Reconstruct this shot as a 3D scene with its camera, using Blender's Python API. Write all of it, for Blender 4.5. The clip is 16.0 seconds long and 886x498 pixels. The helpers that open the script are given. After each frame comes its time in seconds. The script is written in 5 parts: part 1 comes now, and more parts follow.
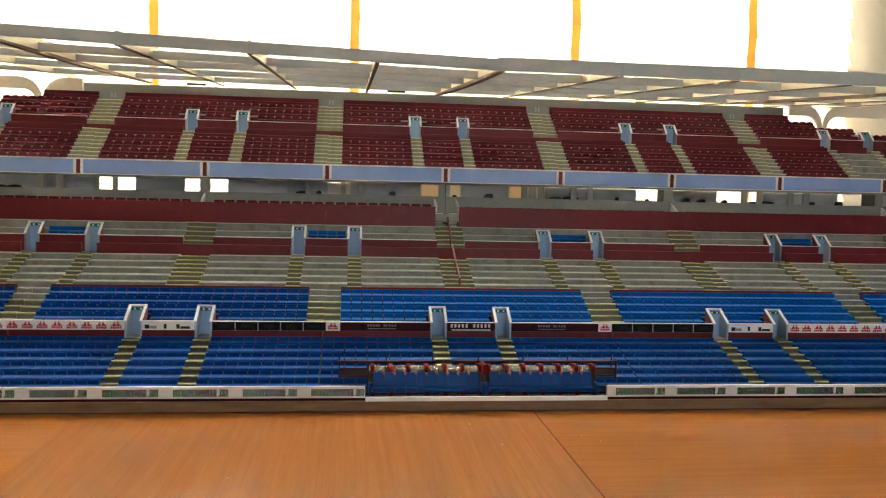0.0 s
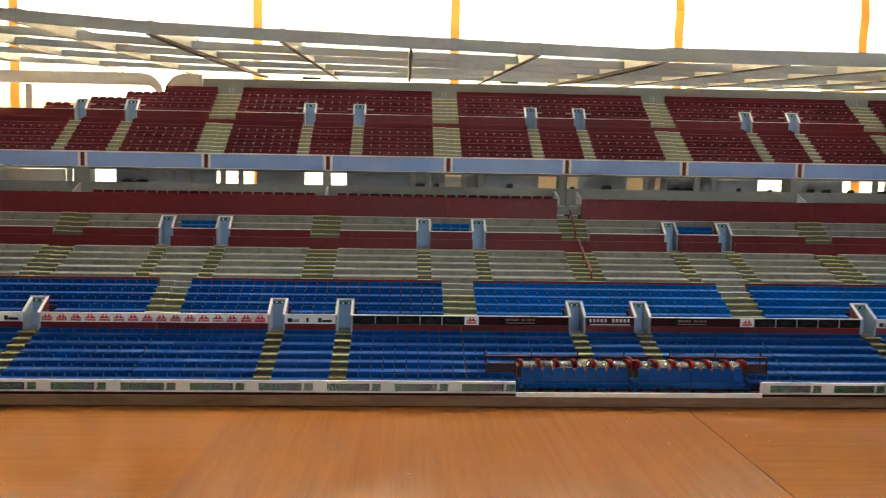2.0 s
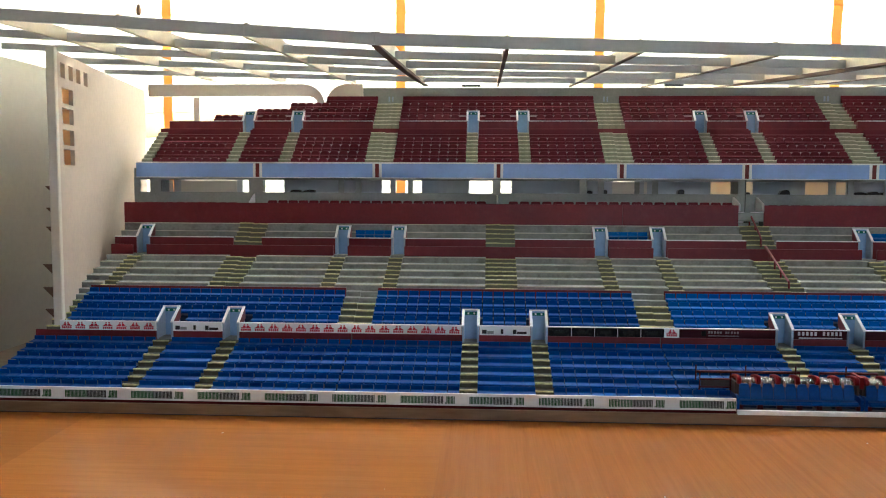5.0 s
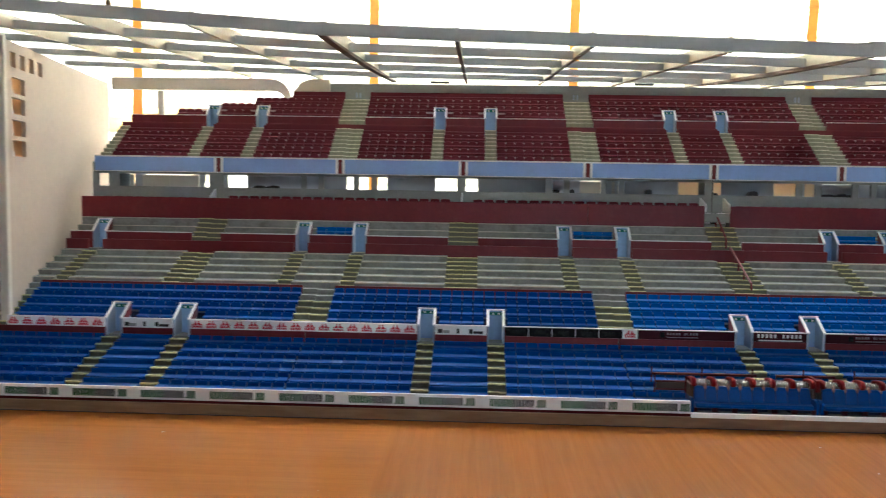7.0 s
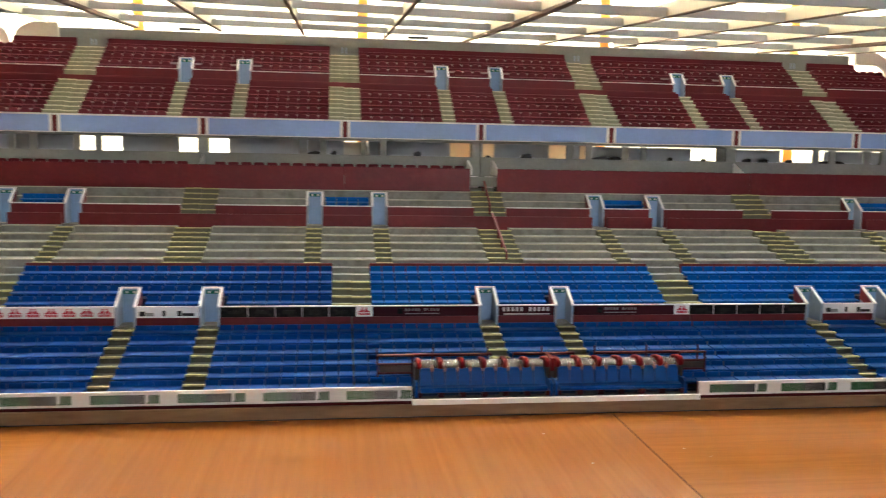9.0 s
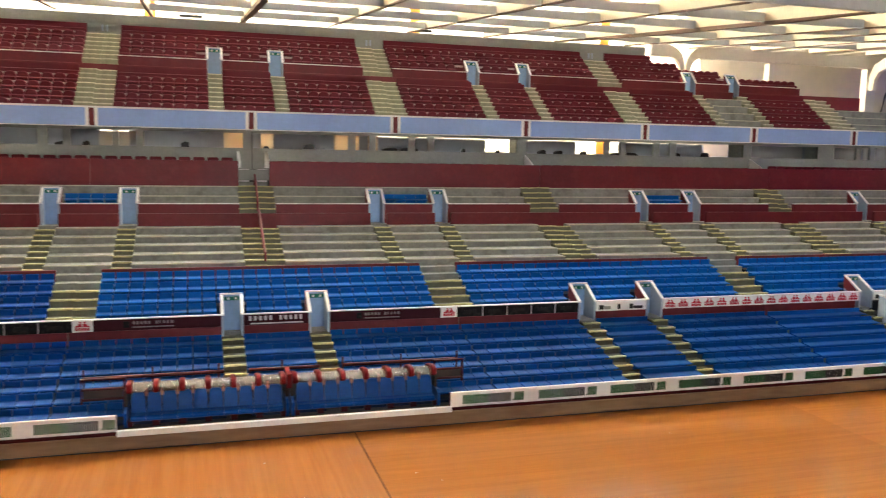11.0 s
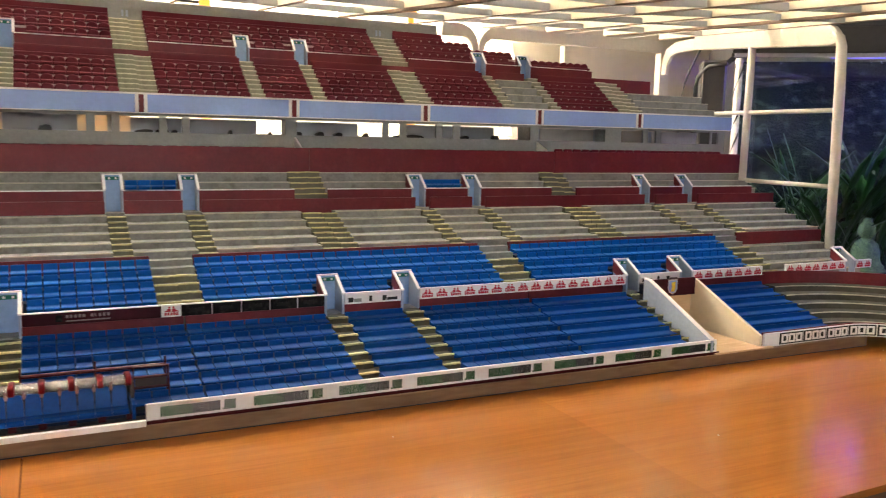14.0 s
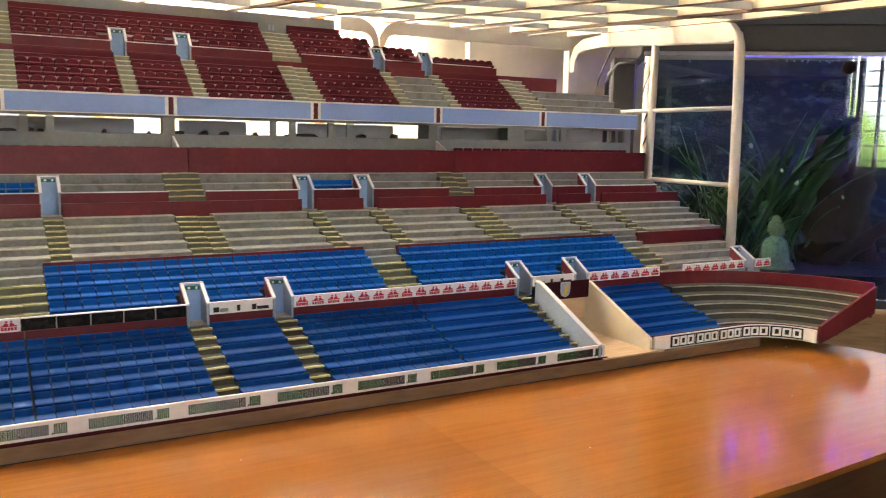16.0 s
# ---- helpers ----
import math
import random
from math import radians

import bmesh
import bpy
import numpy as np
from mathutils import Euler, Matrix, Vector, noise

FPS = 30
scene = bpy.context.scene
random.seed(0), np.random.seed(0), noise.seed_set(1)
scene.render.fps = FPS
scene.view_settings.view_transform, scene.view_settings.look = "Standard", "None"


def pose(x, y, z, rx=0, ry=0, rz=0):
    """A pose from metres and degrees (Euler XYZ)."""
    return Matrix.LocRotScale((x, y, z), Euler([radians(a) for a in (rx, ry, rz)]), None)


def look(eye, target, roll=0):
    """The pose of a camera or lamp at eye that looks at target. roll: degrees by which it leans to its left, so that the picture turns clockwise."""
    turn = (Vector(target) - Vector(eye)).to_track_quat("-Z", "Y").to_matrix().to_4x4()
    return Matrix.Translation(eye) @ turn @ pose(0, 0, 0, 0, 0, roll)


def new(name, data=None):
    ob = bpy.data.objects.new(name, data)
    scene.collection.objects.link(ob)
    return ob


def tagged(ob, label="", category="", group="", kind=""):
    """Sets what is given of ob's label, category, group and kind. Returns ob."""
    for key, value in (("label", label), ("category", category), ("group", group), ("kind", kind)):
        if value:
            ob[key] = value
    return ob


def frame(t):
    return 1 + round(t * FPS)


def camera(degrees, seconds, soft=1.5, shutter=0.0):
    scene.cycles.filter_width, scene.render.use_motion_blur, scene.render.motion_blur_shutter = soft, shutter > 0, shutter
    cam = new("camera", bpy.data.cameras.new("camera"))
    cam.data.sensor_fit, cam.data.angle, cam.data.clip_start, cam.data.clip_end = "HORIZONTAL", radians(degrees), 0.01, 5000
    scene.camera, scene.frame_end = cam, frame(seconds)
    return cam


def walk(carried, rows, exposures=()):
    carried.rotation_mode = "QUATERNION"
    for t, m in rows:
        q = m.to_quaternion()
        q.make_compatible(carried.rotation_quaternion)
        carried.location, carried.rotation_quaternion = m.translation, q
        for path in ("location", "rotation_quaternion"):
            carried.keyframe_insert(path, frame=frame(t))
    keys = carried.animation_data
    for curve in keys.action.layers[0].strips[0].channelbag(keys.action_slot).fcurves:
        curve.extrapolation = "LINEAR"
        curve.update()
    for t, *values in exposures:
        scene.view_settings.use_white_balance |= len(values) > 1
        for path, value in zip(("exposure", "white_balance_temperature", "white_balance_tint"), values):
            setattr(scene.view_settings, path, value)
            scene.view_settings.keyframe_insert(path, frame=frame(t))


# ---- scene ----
cam = camera(56.7, 16.0, soft=1.05, shutter=0.55)
METRES, EYE, TILT, LEAN, TURN = 0.65, 0.181, 0.0, 0.0, -6.4
ROWS = [
    (0.0, 0.0, 0.0, 0.0, 0.09, -3.95, -1.31),
    (0.5, -0.0196, -0.009, 0.0069, 0.88, -4.0, -1.13),
    (1.0, -0.0496, -0.0069, 0.0052, 1.8, -4.18, -1.13),
    (1.5, -0.0842, -0.0013, 0.0066, 2.84, -4.47, -1.11),
    (2.0, -0.1217, 0.0046, 0.0045, 3.83, -4.81, -0.93),
    (2.5, -0.1503, 0.0113, 0.0069, 4.68, -4.73, -0.67),
    (3.0, -0.1814, 0.0152, 0.0073, 5.33, -4.5, -0.62),
    (3.5, -0.2187, 0.0147, 0.0093, 6.2, -4.38, -0.36),
    (4.0, -0.2479, 0.0137, 0.009, 7.3, -4.41, 0.14),
    (4.5, -0.2768, 0.0083, 0.008, 8.62, -4.57, 0.05),
    (4.7, -0.2839, 0.0094, 0.0082, 9.24, -4.56, -0.08),
    (6.8, -0.2517, 0.0266, 0.003, 9.34, -4.29, -0.89),
    (7.0, -0.2407, 0.0402, 0.0019, 8.79, -4.44, -0.9),
    (7.5, -0.2015, 0.0784, -0.0014, 6.82, -4.81, -1.07),
    (8.0, -0.1665, 0.1174, -0.0009, 4.82, -5.18, -1.17),
    (8.5, -0.1191, 0.1572, -0.0042, 2.04, -5.81, -1.17),
    (9.0, -0.0804, 0.1895, -0.0081, -0.98, -6.42, -1.06),
    (9.5, -0.0321, 0.2167, -0.0065, -3.35, -6.67, -0.89),
    (10.0, 0.0087, 0.2396, -0.0037, -5.99, -6.51, -1.05),
    (10.2, 0.0181, 0.2462, -0.0019, -6.86, -6.51, -1.11),
    (12.3, 0.1437, 0.2954, -0.0065, -14.79, -7.67, -1.40),
    (12.5, 0.1533, 0.2966, -0.0069, -15.33, -7.6, -1.5),
    (13.0, 0.18, 0.301, -0.0081, -16.69, -7.61, -1.48),
    (13.5, 0.2055, 0.303, -0.0044, -17.99, -7.56, -1.21),
    (14.0, 0.2308, 0.3121, -0.008, -19.23, -7.67, -1.22),
    (14.5, 0.2575, 0.3255, -0.012, -20.48, -7.9, -1.16),
    (15.0, 0.2829, 0.3255, -0.0103, -21.44, -7.89, -1.0),
    (15.5, 0.3015, 0.3266, -0.0097, -22.25, -7.84, -1.03),
    (16.0, 0.3217, 0.3301, -0.007, -23.13, -7.65, -1.12),
]
EXPOSURES = [(0.0, 0.12, 6450, 9), (2.5, 0.03, 6050, 9), (4.7, 0.0, 5550, 9), (6.8, -0.04, 5400, 9), (8.5, 0.25, 6150, 12), (10.0, 0.52, 6450, 13), (12.3, 0.57, 6650, 16), (16.0, 0.57, 6750, 17)]
walk(cam, [(t, pose(0, 0, EYE, TILT, LEAN, TURN) @ pose(METRES * x, METRES * y, METRES * z, 90 + pitch, roll, yaw)) for t, x, y, z, yaw, pitch, roll in ROWS], EXPOSURES)


# ---- world, sun, large lights ----
GARDEN = 12.5
world = bpy.data.worlds.new("sky")
scene.world = world
world.use_nodes = True
wn = world.node_tree.nodes
sky = wn.new("ShaderNodeTexSky")
sky.sky_type, sky.sun_disc = "NISHITA", False
sky.sun_elevation, sky.sun_rotation = radians(38), radians(10)
world.node_tree.links.new(sky.outputs[0], wn["Background"].inputs[0])
wn["Background"].inputs[1].default_value = 0.12

sun = new("sun", bpy.data.lights.new("sun", "SUN"))
sun.data.energy, sun.data.angle, sun.data.color = 3.0, radians(0.5), (1.0, 0.95, 0.86)
sun.matrix_world = look((0.6, 4.0, 3.0), (0.3, 1.3, 0.5))

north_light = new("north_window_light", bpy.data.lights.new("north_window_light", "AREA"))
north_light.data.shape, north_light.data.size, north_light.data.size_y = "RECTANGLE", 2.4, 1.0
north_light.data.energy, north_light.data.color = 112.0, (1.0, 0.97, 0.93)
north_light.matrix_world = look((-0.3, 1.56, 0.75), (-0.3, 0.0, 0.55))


# ---- materials ----
def surface(name, color, rough=0.5, vary=0.12, scale=60.0, bump=0.0, metal=0.0, jitter=0.0, coat=0.0, stretch=(1, 1, 1), dirt=0.0, dirt_color=(0.1, 0.08, 0.06), spec=0.3):
    """Principled paint, plastic or stone: two noises vary the colour and roughness, one gives relief."""
    m = bpy.data.materials.new(name)
    m.use_nodes = True
    n, l = m.node_tree.nodes, m.node_tree.links
    b = n["Principled BSDF"]
    co = n.new("ShaderNodeTexCoord")
    mp = n.new("ShaderNodeMapping")
    mp.inputs["Scale"].default_value = stretch
    l.new(co.outputs["Object"], mp.inputs[0])
    fine, broad = n.new("ShaderNodeTexNoise"), n.new("ShaderNodeTexNoise")
    fine.inputs["Scale"].default_value, fine.inputs["Detail"].default_value = scale * 8, 5
    broad.inputs["Scale"].default_value, broad.inputs["Detail"].default_value = scale, 4
    l.new(mp.outputs[0], fine.inputs["Vector"])
    l.new(mp.outputs[0], broad.inputs["Vector"])
    add = n.new("ShaderNodeMath")
    add.operation = "ADD"
    l.new(fine.outputs["Fac"], add.inputs[0])
    l.new(broad.outputs["Fac"], add.inputs[1])
    rng = n.new("ShaderNodeMapRange")
    rng.inputs["From Min"].default_value, rng.inputs["From Max"].default_value = 0.6, 1.4
    rng.inputs["To Min"].default_value, rng.inputs["To Max"].default_value = 1 - vary, 1 + vary
    l.new(add.outputs[0], rng.inputs["Value"])
    mul = n.new("ShaderNodeVectorMath")
    mul.operation = "SCALE"
    mul.inputs[0].default_value = color
    last = rng.outputs[0]
    if jitter:
        info, jr, jm = n.new("ShaderNodeObjectInfo"), n.new("ShaderNodeMapRange"), n.new("ShaderNodeMath")
        jr.inputs["To Min"].default_value, jr.inputs["To Max"].default_value = 1 - jitter, 1 + jitter
        jm.operation = "MULTIPLY"
        l.new(info.outputs["Random"], jr.inputs["Value"])
        l.new(jr.outputs[0], jm.inputs[0])
        l.new(last, jm.inputs[1])
        last = jm.outputs[0]
    l.new(last, mul.inputs["Scale"])
    base = mul.outputs[0]
    if dirt:
        ramp, mix = n.new("ShaderNodeMapRange"), n.new("ShaderNodeMix")
        spots = n.new("ShaderNodeTexNoise")
        spots.inputs["Scale"].default_value, spots.inputs["Detail"].default_value = scale * 2.3, 6
        l.new(mp.outputs[0], spots.inputs["Vector"])
        ramp.inputs["From Min"].default_value, ramp.inputs["From Max"].default_value = 0.52, 0.7
        ramp.inputs["To Max"].default_value = dirt
        l.new(spots.outputs["Fac"], ramp.inputs["Value"])
        mix.data_type = "RGBA"
        mix.inputs["B"].default_value = (*dirt_color, 1)
        l.new(ramp.outputs[0], mix.inputs["Factor"])
        l.new(base, mix.inputs["A"])
        base = mix.outputs["Result"]
    l.new(base, b.inputs["Base Color"])
    rr = n.new("ShaderNodeMapRange")
    rr.inputs["To Min"].default_value, rr.inputs["To Max"].default_value = max(0.02, rough - 0.1), min(1, rough + 0.1)
    l.new(broad.outputs["Fac"], rr.inputs["Value"])
    l.new(rr.outputs[0], b.inputs["Roughness"])
    b.inputs["Metallic"].default_value = metal
    b.inputs["Specular IOR Level"].default_value = spec
    b.inputs["Coat Weight"].default_value = coat
    if bump:
        bp = n.new("ShaderNodeBump")
        bp.inputs["Strength"].default_value, bp.inputs["Distance"].default_value = 0.6, bump
        l.new(fine.outputs["Fac"], bp.inputs["Height"])
        l.new(bp.outputs[0], b.inputs["Normal"])
    return m


def glow(name, color, strength):
    m = bpy.data.materials.new(name)
    m.use_nodes = True
    b = m.node_tree.nodes["Principled BSDF"]
    b.inputs["Base Color"].default_value = (*color, 1)
    b.inputs["Emission Color"].default_value = (*color, 1)
    b.inputs["Emission Strength"].default_value = strength
    return m


def wood(name, dark, light, rough, stretch, scale=6.0, coat=0.0, fine=2.5, jitter=0.0, relief=0.0):
    m = surface(name, light, rough, 0.1, 20, relief, coat=coat)
    n, l = m.node_tree.nodes, m.node_tree.links
    co, mp = n.new("ShaderNodeTexCoord"), n.new("ShaderNodeMapping")
    mp.inputs["Scale"].default_value = stretch
    l.new(co.outputs["Object"], mp.inputs[0])
    g, h = n.new("ShaderNodeTexNoise"), n.new("ShaderNodeTexNoise")
    g.inputs["Scale"].default_value, g.inputs["Detail"].default_value, g.inputs["Distortion"].default_value = scale, 8, 0.6
    h.inputs["Scale"].default_value, h.inputs["Detail"].default_value = scale * fine, 3
    l.new(mp.outputs[0], g.inputs["Vector"])
    l.new(mp.outputs[0], h.inputs["Vector"])
    mx = n.new("ShaderNodeMath")
    mx.operation = "MULTIPLY_ADD"
    mx.inputs[1].default_value = 0.62
    l.new(h.outputs["Fac"], mx.inputs[0])
    l.new(g.outputs["Fac"], mx.inputs[2])
    ramp = n.new("ShaderNodeValToRGB")
    ramp.color_ramp.elements[0].position, ramp.color_ramp.elements[1].position = 0.5, 1.05
    ramp.color_ramp.elements[0].color, ramp.color_ramp.elements[1].color = (*dark, 1), (*light, 1)
    l.new(mx.outputs[0], ramp.inputs[0])
    last = ramp.outputs[0]
    if jitter:
        info, jr, sc = n.new("ShaderNodeObjectInfo"), n.new("ShaderNodeMapRange"), n.new("ShaderNodeVectorMath")
        jr.inputs["To Min"].default_value, jr.inputs["To Max"].default_value = 1 - jitter, 1 + jitter
        sc.operation = "SCALE"
        l.new(info.outputs["Random"], jr.inputs["Value"])
        l.new(last, sc.inputs[0])
        l.new(jr.outputs[0], sc.inputs["Scale"])
        last = sc.outputs[0]
    l.new(last, n["Principled BSDF"].inputs["Base Color"])
    return m


maroon = surface("maroon paint", (0.152, 0.014, 0.019), 0.45, 0.14, 40, 0.0002, dirt=0.25, dirt_color=(0.22, 0.05, 0.05))
# Maroon strip; the shadow under the board is painted in as extra darkness.
lip_shade_red = surface("red strip darkened by board shade", (0.055, 0.006, 0.008), 0.6, 0.2, 60, spec=0.1)
# Pale pink for added strips that imitate light caught between the seats.
glint_pale = surface("pale seat glint paint", (0.40, 0.28, 0.28), 0.6, 0.3, 120)
maroon_seat = surface("maroon plastic", (0.140, 0.021, 0.030), 0.62, 0.1, 90, jitter=0.03, spec=0.10)
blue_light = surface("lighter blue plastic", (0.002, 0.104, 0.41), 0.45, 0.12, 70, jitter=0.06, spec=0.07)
# Darker copy of blue_light: the lower tier's dimmer light is put in its colour.
blue_lower_dim = surface("blue plastic dimmed for lower tier", (0.002, 0.057, 0.246), 0.45, 0.12, 70, jitter=0.06, spec=0.07)
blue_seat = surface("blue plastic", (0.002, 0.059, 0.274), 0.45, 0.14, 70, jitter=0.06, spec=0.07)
# Dugout blue; the canopy's shade over the seats is painted into it.
blue_canopy_dim = surface("blue plastic dimmed under canopy", (0.003, 0.062, 0.26), 0.45, 0.14, 70, jitter=0.06, spec=0.15)
rail_dark = surface("dark maroon enamel", (0.062, 0.006, 0.009), 0.45, 0.1, 60, spec=0.2)
concrete = surface("painted concrete grey", (0.262, 0.262, 0.24), 0.75, 0.24, 45, 0.0004, dirt=0.55, dirt_color=(0.13, 0.125, 0.10))
# Corner faces away from the light; that shade is mixed into this grey.
corner_shade_grey = surface("grey corner paint with shade", (0.085, 0.080, 0.063), 0.75, 0.22, 45, 0.0004, dirt=0.4, dirt_color=(0.07, 0.066, 0.05))
dark_grey = surface("grey box wall paint", (0.285, 0.295, 0.28), 0.6, 0.12, 50, 0.0002)
nosing_paint = surface("pale nosing paint", (0.54, 0.51, 0.40), 0.6, 0.18, 80, dirt=0.4, dirt_color=(0.3, 0.28, 0.22))
step_yellow = surface("yellow step paint", (0.52, 0.485, 0.23), 0.6, 0.3, 60, dirt=0.75, dirt_color=(0.15, 0.14, 0.09), jitter=0.22)
step_cream = surface("cream step paint", (0.66, 0.64, 0.48), 0.6, 0.3, 60, dirt=0.7, dirt_color=(0.3, 0.29, 0.2), jitter=0.2)
core_paint = surface("dark core paint", (0.05, 0.045, 0.045), 0.7, 0.2, 50)
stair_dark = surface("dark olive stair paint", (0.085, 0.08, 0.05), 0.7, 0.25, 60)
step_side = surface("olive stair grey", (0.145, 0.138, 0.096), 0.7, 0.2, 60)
# Near-black so the treads carry the shade under the seats in their colour.
tread_shade = surface("tread paint darkened for seat shade", (0.007, 0.015, 0.040), 0.7, 0.2, 60)
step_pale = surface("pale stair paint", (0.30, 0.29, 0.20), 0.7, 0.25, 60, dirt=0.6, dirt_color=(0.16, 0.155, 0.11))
sky_panel = surface("sky blue paint", (0.30, 0.44, 0.80), 0.5, 0.06, 40)
vom_blue = surface("vomitory blue", (0.26, 0.40, 0.64), 0.5, 0.1, 40)
vom_grey = surface("vomitory grey wall", (0.36, 0.43, 0.55), 0.6, 0.1, 40)
white_card = surface("white card", (0.86, 0.85, 0.86), 0.55, 0.05, 50)
cream = surface("cream paint", (0.72, 0.64, 0.50), 0.55, 0.06, 25, 0.0002)
lattice_grey = surface("lattice grey white paint", (0.60, 0.60, 0.58), 0.55, 0.07, 30, 0.0002)
gable_paint = surface("beige gable paint", (0.53, 0.44, 0.365), 0.6, 0.07, 25, 0.0002)
roof_white = surface("frame white paint", (0.68, 0.63, 0.55), 0.5, 0.06, 30, 0.0002)
roof_edge = surface("brown rib edge", (0.14, 0.08, 0.05), 0.6, 0.15, 60)
ink = surface("black ink", (0.02, 0.02, 0.022), 0.5, 0.2, 100)
ink_green = surface("green ink", (0.014, 0.085, 0.026), 0.5, 0.2, 100)
ink_red = surface("red ink", (0.52, 0.03, 0.06), 0.5, 0.15, 100)
ink_dim = surface("dim pale ink", (0.24, 0.19, 0.19), 0.5)
ink_grey = surface("grey ink", (0.3, 0.3, 0.3), 0.5)
print_dim = surface("dim print", (0.022, 0.02, 0.018), 0.6, 0.5, 300, spec=0.1)
ink_pale = surface("pale ink", (0.62, 0.55, 0.55), 0.5, 0.15, 100)
sign_green = surface("exit sign teal", (0.01, 0.16, 0.13), 0.4, 0.1, 100)
photo_dark = surface("dark photo print", (0.010, 0.009, 0.009), 0.6, 0.5, 160, dirt=0.7, dirt_color=(0.045, 0.04, 0.035), spec=0.1)
claret_card = surface("dark claret card", (0.045, 0.007, 0.012), 0.6, 0.2, 60, spec=0.12)
gold = surface("crest yellow", (0.75, 0.55, 0.06), 0.5, 0.1, 60)
rail_red = surface("maroon enamel", (0.150, 0.009, 0.012), 0.5, 0.1, 60, spec=0.06)
plank_wood = wood("pale baseboard wood", (0.17, 0.095, 0.050), (0.25, 0.155, 0.088), 0.55, (3, 20, 20), 8)
tunnel_wood = wood("light plywood", (0.55, 0.36, 0.2), (0.72, 0.52, 0.33), 0.5, (3, 20, 20), 8)
table_wood = wood("orange varnished teak", (0.335, 0.118, 0.021), (0.405, 0.152, 0.0295), 0.14, (1.3, 30, 20), 6, coat=0.15, fine=5.5, jitter=0.07, relief=0.00006)
table_wood_cross = wood("orange teak, grain across", (0.32, 0.108, 0.019), (0.385, 0.142, 0.0275), 0.19, (40, 1.0, 16), 5, coat=0.1, fine=4.0, jitter=0.03, relief=0.00006)
# Shade below the tabletop is put into this wood's dark colour.
edge_shade_wood = wood("table edge wood with shade", (0.05, 0.02, 0.008), (0.11, 0.045, 0.018), 0.35, (3, 30, 30), 6)
wall_paint = surface("cream wall plaster", (0.68, 0.61, 0.50), 0.8, 0.05, 8, 0.0004)
# Made-up wall colour, dark to cut the light bounced onto the stand.
dim_wall_paint = surface("dark wall paint against bounce", (0.145, 0.135, 0.125), 0.85, 0.1, 8, 0.0004)
white_paint = surface("white ceiling paint", (0.55, 0.535, 0.50), 0.8, 0.04, 8)
carpet = surface("brown carpet", (0.11, 0.09, 0.078), 0.95, 0.25, 60, 0.002)
petal_cream = surface("cream petal", (0.80, 0.74, 0.45), 0.6, 0.1, 60)
cleaner_black = surface("matt black rubber", (0.02, 0.015, 0.013), 0.9, 0.2, 60, spec=0.05)
black_plastic = surface("black plastic", (0.025, 0.023, 0.022), 0.4, 0.2, 40)
lid_brown = surface("dark tank hood", (0.036, 0.031, 0.026), 0.5, 0.15, 20)
dugout_brown = surface("dark brown dugout card", (0.055, 0.035, 0.028), 0.5, 0.2, 80)
hook_pink = surface("dusty pink hook", (0.30, 0.14, 0.12), 0.5, 0.2, 80)
clear_canopy = surface("milky canopy plastic", (0.42, 0.39, 0.37), 0.18, 0.15, 120)
clear_canopy.node_tree.nodes["Principled BSDF"].inputs["Alpha"].default_value = 0.42


def glass(name, tint=(1, 1, 1), rough=0.0, ior=1.45):
    m = bpy.data.materials.new(name)
    m.use_nodes = True
    b = m.node_tree.nodes["Principled BSDF"]
    b.inputs["Base Color"].default_value = (*tint, 1)
    b.inputs["Roughness"].default_value, b.inputs["IOR"].default_value = rough, ior
    b.inputs["Transmission Weight"].default_value = 1.0
    return m


tank_glass = glass("tank glass", (0.66, 0.85, 0.95), ior=1.6)


def blind_material(name, color, share):
    m = surface(name, color, 0.6, 0.05, 30)
    n, l = m.node_tree.nodes, m.node_tree.links
    t, mix = n.new("ShaderNodeBsdfTranslucent"), n.new("ShaderNodeMixShader")
    t.inputs[0].default_value = (*color, 1)
    mix.inputs[0].default_value = share
    l.new(n["Principled BSDF"].outputs[0], mix.inputs[1])
    l.new(t.outputs[0], mix.inputs[2])
    l.new(mix.outputs[0], n["Material Output"].inputs[0])
    return m


slat_white = blind_material("ivory blind slat", (0.86, 0.83, 0.72), 0.6)
# One slat coloured yellow, standing in for a yellowish band behind the gable.
slat_cream = blind_material("yellow blind slat", (0.84, 0.70, 0.42), 0.5)
tape_orange = blind_material("orange ladder tape", (0.88, 0.52, 0.17), 0.45)


